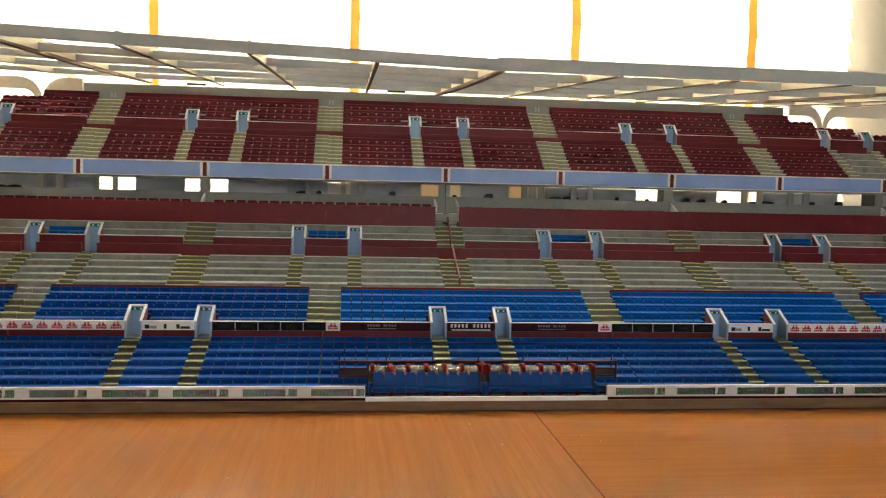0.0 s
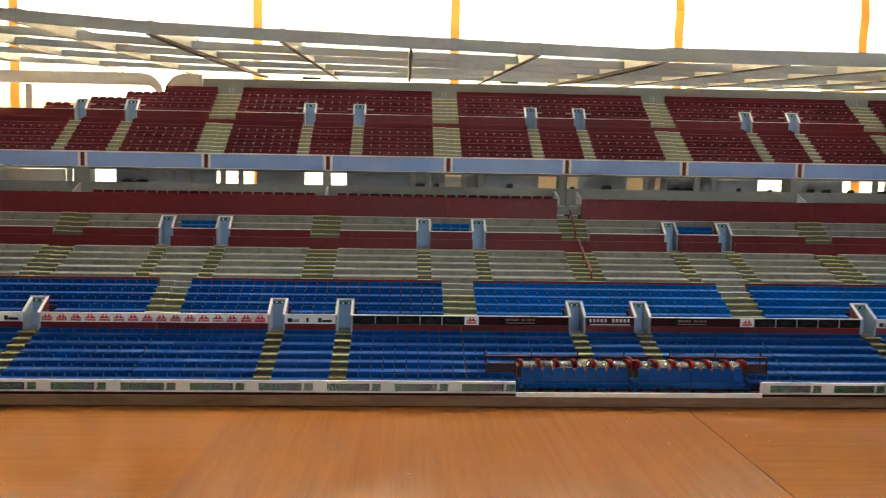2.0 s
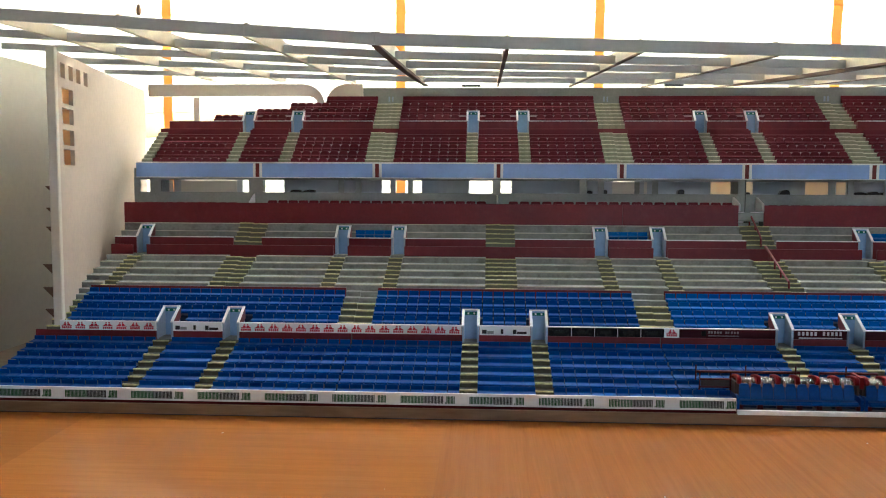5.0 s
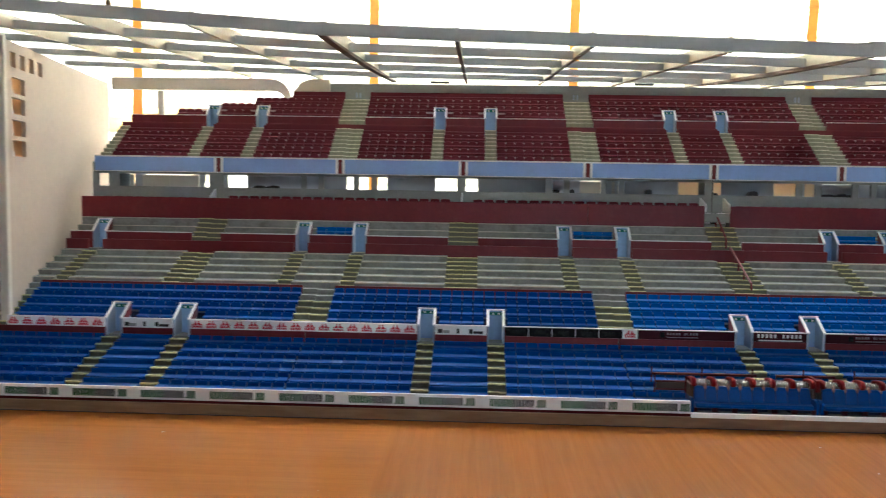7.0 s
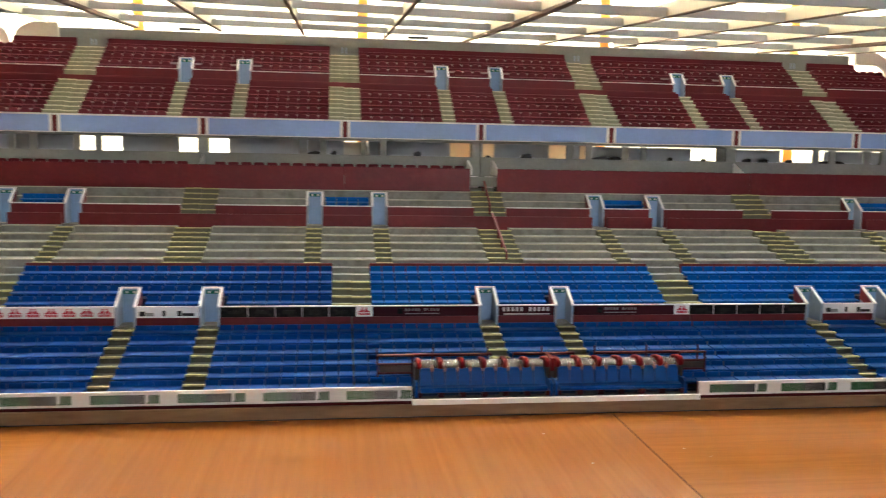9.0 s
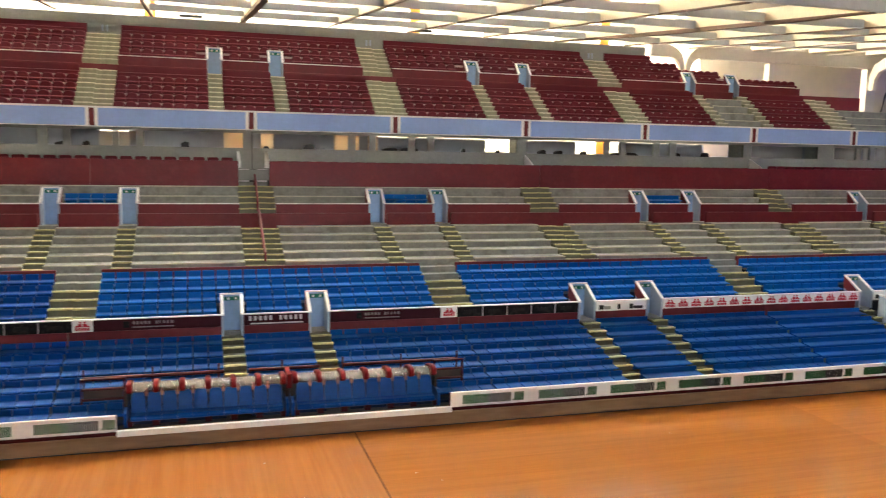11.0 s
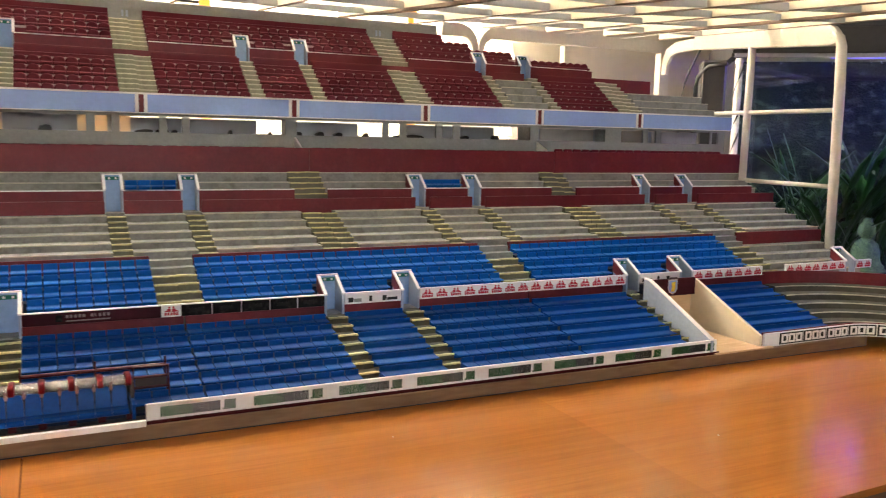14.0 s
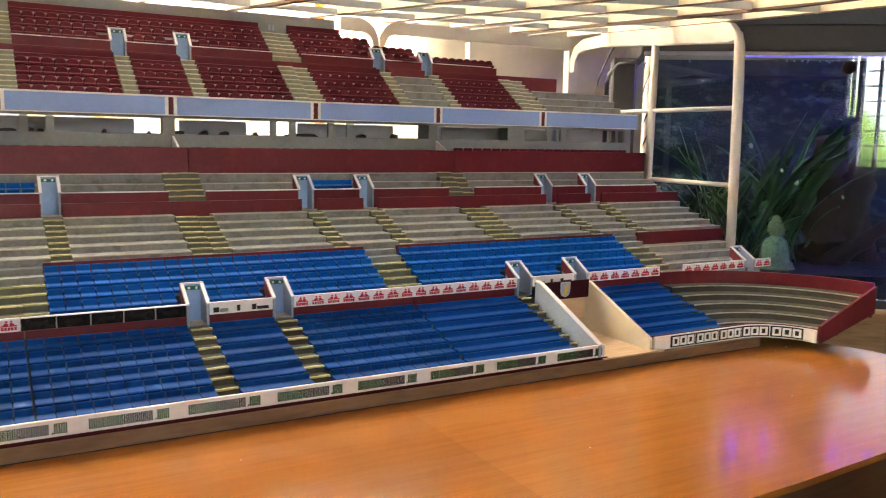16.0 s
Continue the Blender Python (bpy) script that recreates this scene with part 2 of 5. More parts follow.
# ---- building helpers ----
class Shape:
    """Collects corners and faces of one mesh."""

    def __init__(self):
        self.v, self.f = [], []

    def box(self, x0, x1, y0, y1, z0, z1):
        i = len(self.v)
        self.v += [(x, y, z) for z in (z0, z1) for y in (y0, y1) for x in (x0, x1)]
        self.f += [tuple(i + k for k in q) for q in ((0, 2, 3, 1), (4, 5, 7, 6), (0, 1, 5, 4), (2, 6, 7, 3), (0, 4, 6, 2), (1, 3, 7, 5))]
        return self

    def prism(self, poly, a0, a1, axis="x"):
        """poly is run through from a0 to a1 along the axis: (y, z) for x, (x, z) for y, (x, y) for z."""
        i, n = len(self.v), len(poly)
        put = {"x": lambda a, p: (a, p[0], p[1]), "y": lambda a, p: (p[0], a, p[1]), "z": lambda a, p: (p[0], p[1], a)}[axis]
        self.v += [put(a0, p) for p in poly] + [put(a1, p) for p in poly]
        self.f += [tuple(range(i + n - 1, i - 1, -1)), tuple(range(i + n, i + 2 * n))]
        self.f += [(i + k, i + (k + 1) % n, i + n + (k + 1) % n, i + n + k) for k in range(n)]
        return self

    def tube(self, pts, r, n=8):
        """A round bar along pts; r may be a list."""
        rs = r if isinstance(r, (list, tuple)) else [r] * len(pts)
        i, m = len(self.v), len(pts)
        for k, p in enumerate(pts):
            d = (Vector(pts[min(k + 1, m - 1)]) - Vector(pts[max(k - 1, 0)])).normalized()
            u = d.orthogonal().normalized() if abs(d.z) > 0.99 else d.cross(Vector((0, 0, 1))).normalized()
            w = d.cross(u)
            for j in range(n):
                a = 2 * math.pi * j / n
                self.v.append(tuple(Vector(p) + rs[k] * (math.cos(a) * u + math.sin(a) * w)))
        for k in range(m - 1):
            for j in range(n):
                self.f.append((i + k * n + j, i + k * n + (j + 1) % n, i + (k + 1) * n + (j + 1) % n, i + (k + 1) * n + j))
        self.f += [tuple(i + j for j in range(n - 1, -1, -1)), tuple(i + (m - 1) * n + j for j in range(n))]
        return self

    def strip(self, rows):
        """A closed band: rows are loops of equal length, joined one to the next, the ends capped."""
        i, n = len(self.v), len(rows[0])
        for r in rows:
            self.v += [tuple(p) for p in r]
        for k in range(len(rows) - 1):
            self.f += [(i + k * n + j, i + k * n + (j + 1) % n, i + (k + 1) * n + (j + 1) % n, i + (k + 1) * n + j) for j in range(n)]
        self.f += [tuple(i + j for j in range(n - 1, -1, -1)), tuple(i + (len(rows) - 1) * n + j for j in range(n))]
        return self

    def mesh(self, name, material, bevel=0.0, smooth=False):
        me = bpy.data.meshes.new(name)
        me.from_pydata(self.v, [], self.f)
        bm = bmesh.new()
        bm.from_mesh(me)
        bmesh.ops.recalc_face_normals(bm, faces=bm.faces)
        if bevel:
            bmesh.ops.bevel(bm, geom=list(bm.edges), offset=bevel, segments=1, affect="EDGES", clamp_overlap=True)
        bm.to_mesh(me)
        bm.free()
        me.materials.append(material)
        if smooth:
            me.shade_smooth()
        return me


def thing(name, at, label, category, group="", kind=""):
    """An Empty at the thing's base, which its parts hang on."""
    ob = new(name)
    ob.location, ob.empty_display_size = at, 0.01
    return tagged(ob, label, category, group, kind)


def home(ob):
    """Where the top of ob's family stands: parts are written in the place's own coordinates."""
    return Vector((0, 0, 0)) if ob.parent else ob.location.copy()


def part(name, shape, material, parent, label="", bevel=0.0, smooth=False, kind=""):
    ob = new(name, shape.mesh(name, material, bevel, smooth))
    ob.parent = parent
    ob.matrix_parent_inverse = Matrix.Translation(-home(parent))
    return tagged(ob, label, kind=kind)


def piece(name, data, at, parent, turn=0.0):
    """One of many alike parts on one mesh."""
    ob = new(name, data)
    ob.parent = parent
    ob.matrix_parent_inverse = Matrix.Translation(-home(parent))
    ob.location = at
    if turn:
        ob.rotation_euler = (0, 0, turn)
    return ob


def solid(name, shape, material, label, category, group="", kind="", bevel=0.0, smooth=False):
    """A thing that is one mesh."""
    return tagged(new(name, shape.mesh(name, material, bevel, smooth)), label, category, group, kind)


# ---- the room ----
def room():
    wx0, wx1, y0, y1, z0, z1 = -1.7, 2.3, -2.0, 1.5, -0.75, 1.65
    solid("floor", Shape().box(wx0, wx1, y0, y1, z0 - 0.1, z0), carpet, "brown carpeted room floor under the table", "floor", kind="structure")
    solid("ceiling", Shape().box(wx0, wx1, y0, y1, z1, z1 + 0.1), white_paint, "plain white painted room ceiling", "ceiling", kind="structure")
    # north wall with the blind window
    a, b, c, d = -1.55, 0.935, 0.05, 1.4
    s = Shape().box(wx0 - 0.1, a, y1, y1 + 0.15, z0 - 0.1, z1 + 0.1).box(b, wx1 + 0.1, y1, y1 + 0.15, z0 - 0.1, z1 + 0.1)
    s.box(a, b, y1, y1 + 0.15, z0 - 0.1, c).box(a, b, y1, y1 + 0.15, d, z1 + 0.1)
    solid("wall_north", s, wall_paint, "cream plastered wall round the blind-covered window", "wall", kind="structure")
    h = 1.32
    e, m, f = 0.155, 0.225, 0.66
    s = Shape().box(wx0 - 0.1, e, y0 - 0.15, y0, z0 - 0.1, z1 + 0.1).box(f, wx1 + 0.1, y0 - 0.15, y0, z0 - 0.1, z1 + 0.1)
    s.box(e, m, y0 - 0.15, y0, 0.04, 0.28).box(e, f, y0 - 0.15, y0, z0 - 0.1, 0.04).box(e, f, y0 - 0.15, y0, h, z1 + 0.1)
    solid("wall_south", s, dim_wall_paint, "dark wall with the garden windows, colour made up to cut bounced light", "wall", kind="structure")
    solid("wall_west", Shape().box(wx0 - 0.1, wx0, y0, y1, z0 - 0.1, z1 + 0.1), wall_paint, "plain cream plastered side wall", "wall", kind="structure")
    solid("wall_east", Shape().box(wx1, wx1 + 0.1, y0, y1, z0 - 0.1, z1 + 0.1), dim_wall_paint, "plain dark wall beyond the tank, colour made up to cut bounced light", "wall", kind="structure")

    def window(name, x0, x1, zz0, zz1, yy, cols, rows, bar):
        """A framed window with upright and level glazing bars, built in the plane y = yy."""
        w = thing(name, ((x0 + x1) / 2, yy, zz0), "white framed window with daylight behind it", "window", kind="structure")
        s = Shape().box(x0, x1, yy - 0.02, yy + 0.02, zz0, zz0 + 0.04).box(x0, x1, yy - 0.02, yy + 0.02, zz1 - 0.05, zz1)
        s.box(x0, x0 + 0.01, yy - 0.02, yy + 0.02, zz0 + 0.04, zz1 - 0.05).box(x1 - 0.01, x1, yy - 0.02, yy + 0.02, zz0 + 0.04, zz1 - 0.05)
        part("window_frame", s, white_paint, w, bevel=0.003)
        for k in range(1, cols):
            xm = x0 + (x1 - x0) * k / cols
            part("glazing_bar", Shape().box(xm - bar, xm + bar, yy - 0.015, yy + 0.015, zz0 + 0.04, zz1 - 0.05), white_paint, w)
        for k in range(1, rows):
            zm = zz0 + (zz1 - zz0) * k / rows
            part("glazing_bar", Shape().box(x0 + 0.03, x1 - 0.03, yy - 0.012, yy + 0.012, zm - bar * 0.8, zm + bar * 0.8), white_paint, w)

    window("window_1", a, b, c, d, y1 + 0.1, 3, 1, 0.012)
    window("window_2", m, f, 0.04, h, y0 - 0.1, 5, 18, 0.004)
    window("window_3", e, m - 0.0005, 0.28, h, y0 - 0.1, 2, 1, 0.004)
    bright = glow("bright garden sky", (1.0, 0.97, 0.9), 9.0)
    solid("backdrop", Shape().box(-3.5, 3.5, 2.6, 2.62, -1.5, 3.5), bright, "bright hazy daylight beyond the window", "backdrop", kind="structure")
    g = surface("garden haze", (0.3, 0.4, 0.2), 0.8, 0.5, 3)
    n, l = g.node_tree.nodes, g.node_tree.links
    co, sep, ramp, blot = n.new("ShaderNodeTexCoord"), n.new("ShaderNodeSeparateXYZ"), n.new("ShaderNodeValToRGB"), n.new("ShaderNodeTexNoise")
    add = n.new("ShaderNodeMath")
    add.operation = "MULTIPLY_ADD"
    add.inputs[1].default_value = 0.9
    drift_x = n.new("ShaderNodeMath")
    drift_x.operation = "MULTIPLY_ADD"
    drift_x.inputs[1].default_value = 1.6
    blot.inputs["Scale"].default_value, blot.inputs["Detail"].default_value = 2.2, 6
    l.new(co.outputs["Object"], sep.inputs[0])
    l.new(co.outputs["Object"], blot.inputs["Vector"])
    l.new(blot.outputs["Fac"], add.inputs[0])
    l.new(sep.outputs["X"], drift_x.inputs[0])
    l.new(sep.outputs["Z"], drift_x.inputs[2])
    l.new(drift_x.outputs[0], add.inputs[2])
    e = ramp.color_ramp.elements
    e[0].position, e[0].color = 0.10, (0.012, 0.035, 0.008, 1)
    e[1].position, e[1].color = 0.72, (0.93, 0.97, 1.0, 1)
    mid = ramp.color_ramp.elements.new(0.46)
    mid.color = (0.30, 0.46, 0.10, 1)
    l.new(add.outputs[0], ramp.inputs[0])
    gb = n["Principled BSDF"]
    l.new(ramp.outputs[0], gb.inputs["Emission Color"])
    gb.inputs["Emission Strength"].default_value = GARDEN
    solid("garden_backdrop", Shape().box(-2.5, 4.0, -3.4, -3.38, -1.5, 2.8), g, "sunlit green garden beyond the far window", "backdrop", kind="structure")


room()


def blinds():
    y = 1.44
    bl = thing("slatted_blind", (-0.33, y, 0.0), "ivory slatted window blind, closed, with orange ladder tapes", "blind")
    x0, x1 = -1.5, 0.905
    part("headrail", Shape().box(x0, x1, y - 0.02, y + 0.03, 1.36, 1.40), slat_white, bl)
    tilt = radians(72)
    w, th = 0.05, 0.0014
    prof = []
    for sgn in (1, -1):
        for q in range(5):
            u = (q / 4 - 0.5) * w * sgn
            bow = 0.003 * (1 - (2 * u / w) ** 2) + th * sgn * 0.5
            prof.append((u * math.cos(tilt) + bow * math.sin(tilt), u * math.sin(tilt) - bow * math.cos(tilt)))
    data = Shape().prism(prof, x0, x1).mesh("slat", slat_white)
    low = Shape().prism(prof, x0, x1).mesh("slat", slat_cream)
    for k in range(32):
        piece("slat", low if k == 5 else data, (0, y, 0.08 + 0.0415 * k), bl)
    for xt in (-1.42, -1.06, -0.7236, -0.327, 0.001, 0.382, 0.703):
        s = Shape()
        pts = [(xt + 0.0006 * math.sin(9 * q), y - 0.0295 + 0.003 * (q % 2), 0.06 + q * 0.0415) for q in range(32)]
        s.strip([[(p[0] - 0.0078, p[1], p[2]), (p[0] + 0.0078, p[1], p[2]), (p[0] + 0.0078, p[1] + 0.0012, p[2]), (p[0] - 0.0078, p[1] + 0.0012, p[2])] for p in pts])
        part("ladder_tape", s, tape_orange, bl, "orange cloth ladder tape")
    # Thin ochre strips imitate the shade lines where slats overlap.
    for a, b, z in ((0.2136, 0.3673, 0.4449), (0.3813, 0.5636, 0.5049), (0.3864, 0.5182, 0.4406), (0.3472, 0.4224, 0.4763), (-0.962, -0.745, 0.4905), (-0.66, -0.53, 0.448), (-0.25, -0.12, 0.463)):
        part("slat_overlap", Shape().tube([(a, y - 0.033, z), ((a + b) / 2, y - 0.033, z - 0.0004), (b, y - 0.033, z - 0.001)], [0.0003, 0.0009, 0.0004], 6), tape_orange, bl, "ochre strip painted as the shade of a slat overlap")
    cord = thing("blind_cord", (-0.7594, 1.385, 0.45), "thin blind cord with a turned wooden acorn pull", "blind cord")
    part("cord", Shape().tube([(-0.7594, 1.385, 0.484), (-0.7594, 1.395, 0.9), (-0.7594, 1.41, 1.37)], 0.0012, 6), white_card, cord)
    zs = [0.0, 0.004, 0.012, 0.022, 0.03, 0.033]
    part("acorn_pull", Shape().tube([(-0.7594, 1.385, 0.4625 + 0.56 * z) for z in zs], [0.0018, 0.0036, 0.0046, 0.0040, 0.0026, 0.0012], 12), plank_wood, cord, "turned wooden acorn", smooth=True)


blinds()


# ---- table ----
def table():
    t = thing("table", (-0.1, 0.85, -0.75), "varnished orange teak table under the model stand", "table")
    def front(x):
        return 0.40 + 0.055 * (x + 1.45) / 2.05

    for a, b in ((-1.45, -0.5), (-0.5, -0.213), (-0.213, 0.1533), (0.1539, 0.47)):
        part("table_leaf", Shape().prism([(a, front(a)), (b, front(b)), (b, 1.25), (a, 1.25)], -0.004, 0.0, "z"), table_wood_cross if a == -0.213 else table_wood, t, "varnished orange teak veneer leaf")
    end = [(0.47, front(0.47)), (0.60, 0.455), (0.80, 0.468), (0.872, 0.50), (0.905, 0.56), (0.906, 0.61), (0.886, 0.66), (0.86, 1.25), (0.47, 1.25)]
    part("table_leaf", Shape().prism(end, -0.004, 0.0, "z"), table_wood, t, "varnished orange teak veneer leaf with a rounded corner")
    outline = [(-1.45, 0.40)] + end[1:-1] + [(-1.45, 1.25)]
    inner = [(x * 0.998 - 0.0005, 0.85 + (y - 0.85) * 0.996) for x, y in outline]
    part("edge_band", Shape().prism(inner, -0.05, -0.0045, "z"), edge_shade_wood, t, "table edge, its shade painted into the wood")
    for x in (-1.35, 0.72):
        for y in (0.55, 1.15):
            part("leg", Shape().box(x - 0.03, x + 0.03, y - 0.03, y + 0.03, -0.75, -0.0505), edge_shade_wood, t, bevel=0.003)
    part("leaf_seam", Shape().box(0.1532, 0.1540, front(0.15) + 0.001, 0.662, -0.003, 0.0002), surface("dark seam", (0.10, 0.03, 0.006), 0.9, spec=0.02), t, "dark joint line between two leaves")
    rnd = random.Random(11)
    s = Shape()
    for _ in range(14):
        x, y, r = rnd.uniform(-0.5, 0.85), rnd.uniform(0.47, 0.655), rnd.uniform(0.0003, 0.0006)
        a = rnd.uniform(0, 3.1)
        s.prism([(x + r * math.cos(a + q) * (1.6 if q in (0, 3.1) else 0.7), y + r * math.sin(a + q)) for q in (0, 1.4, 3.1, 4.6)], 0.0001, 0.0004, "z")
    tagged(new("dust", s.mesh("dust", nosing_paint)), "pale dust specks on the varnished table", "dust", kind="stuff")


table()


# ---- the model stand: shared numbers ----
P = 0.2793
XL, XM, XU = 0.1145, 0.1125, 0.1105
WEST, EAST = -0.596, 0.957
PITCH = 0.0105


def mod(k):
    """The start of the k-th module along the stand; the last one to the west is a little longer."""
    return k * P - (0.0035 if k <= -2 else 0.0)


A_ROWS = [(0.692 + 0.0145 * i, 0.0215 + 0.0046 * i) for i in range(6)]
B_ROWS = [(0.777 + 0.0125 * i, 0.057 + 0.0062 * i) for i in range(5)]
C_STEPS = [(0.838, 0.0857), (0.854, 0.0910), (0.870, 0.0965), (0.886, 0.1020), (0.901, 0.1080)]
D_STEPS = [(0.9265, 0.1240), (0.939, 0.1325), (0.9495, 0.1408)]
E_ROWS = [(0.993 + 0.0125 * i, 0.216 + 0.0088 * i) for i in range(5)]
F_ROWS = [(1.0725 + 0.0125 * i, 0.273 + 0.0088 * i) for i in range(4)]


def shell(lip, reach):
    """Side view of a moulded seat: backrest foot, hollow, flat pan and rounded lip, reach long."""
    return [(-0.0006, 0.0), (-0.0006, 0.0040), (-0.0020, 0.0040), (-0.0026, lip + 0.0004), (-0.0038, lip), (0.0016 - reach, lip - 0.0003), (0.0006 - reach, lip - 0.0005), (-reach, lip - 0.0010),
            (0.0006 - reach, lip - 0.0012), (0.0014 - reach, lip - 0.0011), (-0.0045, lip - 0.0016), (-0.0032, 0.0)]


def blue_seat_mesh(material, pan, reach, w=0.0093, back=0.0084):
    """A moulded tip-up seat: origin at the foot of its backrest; backrests stand apart, pans all but touch."""
    s, h, g = Shape(), w / 2, PITCH / 2 - 0.00055
    s.prism(shell(pan, reach), -g, g)
    s.prism([(-0.0007, 0.0039), (-0.0007, back), (-0.0013, back), (-0.0016, back - 0.0008), (-0.0017, 0.0039)], -h, h)
    return s.mesh("seat", material)


def maroon_seat_mesh(w=0.01044, back=0.0092):
    """A moulded seat with a wide, round-shouldered backrest that touches its neighbours, and a short rounded pan."""
    s, h = Shape(), w / 2
    outline = [(-1.0, 0.0), (1.0, 0.0), (1.0, 0.58), (0.97, 0.70), (0.86, 0.82), (0.66, 0.92), (0.36, 0.985), (0.0, 1.0), (-0.36, 0.985), (-0.66, 0.92), (-0.86, 0.82), (-0.97, 0.70), (-1.0, 0.58)]
    s.strip([[(x * h * q, y, z * back * r) for x, z in outline] for y, q, r in ((0.0, 0.99, 0.98), (-0.0010, 1.0, 1.0), (-0.0016, 0.94, 0.95), (-0.0018, 0.80, 0.88))])
    s.prism([(-0.0014, 0.0006), (-0.0018, 0.0042), (-0.0030, 0.0036), (-0.0052, 0.0034), (-0.0060, 0.0028), (-0.0058, 0.0014), (-0.0040, 0.0006)], -h * 0.95, h * 0.95)
    return s.mesh("seat", maroon_seat)


blue_data = blue_seat_mesh(blue_seat, 0.0047, 0.0116)
dim_data = blue_seat_mesh(blue_lower_dim, 0.0047, 0.0116)
low_data = blue_seat_mesh(blue_seat, 0.0040, 0.0094)
light_low = blue_seat_mesh(blue_light, 0.0040, 0.0094)
row_data = blue_seat_mesh(blue_light, 0.0040, 0.0094, 0.0103)
maroon_data = maroon_seat_mesh()
bench_back = Shape().prism([(-0.0052, 0.0), (0.0052, 0.0), (0.0052, 0.0080), (0.0042, 0.0092), (-0.0042, 0.0092), (-0.0052, 0.0080)], -0.0022, 0.0, "y").mesh("seat", maroon_seat)


def minus(x0, x1, holes):
    """What is left of x0..x1 outside the holes."""
    spans = [(x0, x1)]
    for a, b in holes:
        out = []
        for p, q in spans:
            if b <= p or a >= q:
                out.append((p, q))
            else:
                out += [(p, a)] * (a > p) + [(b, q)] * (b < q)
        spans = out
    return [s for s in spans if s[1] - s[0] > 0.004]


def seat_block(x0, x1, rows, data, seat_h, label, group, body_mat, gap=lambda x, y: False, cuts=(), y_min=0.0, name="seat_block"):
    """A stepped block with its rows of seats."""
    depth, rise = rows[1][0] - rows[0][0], rows[1][1] - rows[0][1]
    blk = thing(name, ((x0 + x1) / 2, rows[0][0], rows[0][1] - seat_h - 0.004), label, "seating block", group)
    n = max(1, round((x1 - x0) / PITCH))
    step = (x1 - x0) / n
    for i, (y, top) in enumerate(rows):
        floor_z = top - seat_h
        for a, b in minus(x0 + 0.0003, x1 - 0.0003, cuts if i < 2 else []):
            part("terrace_step", Shape().box(a, b, max(y_min, y - depth + 0.0018), y + 0.0012, floor_z - rise - 0.003, floor_z - 0.0008), body_mat, blk)
        if data is None:
            prof = [(-0.0006, 0.0), (-0.0006, 0.0082), (-0.0014, 0.0082)] + shell(0.0047, 0.0116)[3:]
            part("bench", Shape().prism([(y + p, floor_z + q) for p, q in prof], x0 + 0.0004, x1 - 0.0004), blue_seat, blk, "long smooth blue bench")
            continue
        if data is maroon_data and i == len(rows) - 1:
            part("top_bench", Shape().prism([(y, floor_z), (y, floor_z + 0.0094), (y - 0.0013, floor_z + 0.0094), (y - 0.0018, floor_z + 0.0042), (y - 0.0056, floor_z + 0.0034), (y - 0.0056, floor_z)], x0 + 0.0004, x1 - 0.0004), maroon_seat, blk, "plain maroon top bench")
            continue
        for k in range(n):
            x = x0 + (k + 0.5) * step
            if not gap(x, y):
                piece("seat", data, (x, y, floor_z), blk)
        if data is maroon_data and i < len(rows) - 1:
            # Added strip; its pale colour imitates highlights on the seat shoulders.
            part("seat_glint", Shape().box(x0 + 0.001, x1 - 0.001, y + 0.0003, y + 0.0010, floor_z + 0.0062, floor_z + 0.0084), glint_pale, blk, "pale strip painted as glints between the backrests")
            part("seat_beam", Shape().box(x0 + 0.001, x1 - 0.001, y + 0.0001, y + 0.0011, floor_z - 0.0005, floor_z + 0.0060), maroon_seat, blk)
    return blk


def painted_edge(w, rnd, material):
    """A hand-painted step edge: a strip whose height and front wander along its width."""
    n = 5 if w < 0.02 else 7
    rows_ = []
    for k in range(n + 1):
        x = w * (k / n - 0.5)
        f, d, t = rnd.uniform(-0.0003, 0.0002), rnd.uniform(0.0006, 0.0024), rnd.uniform(-0.0002, 0.0003)
        rows_.append([(x, -0.0004 + f, -0.0009 + t), (x, -0.0004 + f, 0.0002 + t * 0.5), (x, d, 0.0003 + t * 0.5), (x, d, -0.0009)])
    return Shape().strip(rows_).mesh("step_edge", material)


def flight(x0, x1, start, end, count, group, name="stair_flight", body_mat=None, edge=None, plain=0):
    """A flight of small hand-painted steps from start (y, z) up to end; wide ones are made of two halves that do not quite meet."""
    fl = thing(name, ((x0 + x1) / 2, start[0], start[1] - 0.006), "narrow model stair flight with worn yellow painted steps", "stairs", group)
    dy, dz = (end[0] - start[0]) / count, (end[1] - start[1]) / count
    rnd = random.Random(int(abs(x0) * 1e5) + count)
    wide = x1 - x0 > 0.025
    xm = (x0 + x1) / 2 + (rnd.uniform(-0.002, 0.002) if wide else 0.0)
    spans = [(x0, xm), (xm + 0.0001, x1)] if wide else [(x0, x1)]
    for h, (a, b) in enumerate(spans):
        w, up_, back_ = b - a, (rnd.uniform(-0.0009, 0.0002) if h else 0.0), (rnd.uniform(-0.0008, 0.0012) if h else 0.0)
        edges = [painted_edge(w, rnd, edge or step_yellow) for _ in range(3)]
        body = Shape().box(-w / 2, w / 2, 0.0, dy + 0.0012, -dz - 0.0045, 0.0).mesh("step", body_mat or step_side)
        bare_body = Shape().box(-w / 2, w / 2, 0.0, dy + 0.0012, -dz - 0.0045, 0.0).mesh("step", concrete)
        for k in range(count):
            y, z = start[0] + dy * k + back_, start[1] + dz * (k + 1) + up_
            piece("step", bare_body if k >= count - plain else body, ((a + b) / 2, y, z - 0.0004), fl)
            if k < count - plain:
                piece("step_edge", edges[rnd.randrange(3)], ((a + b) / 2, y, z), fl)
    return fl


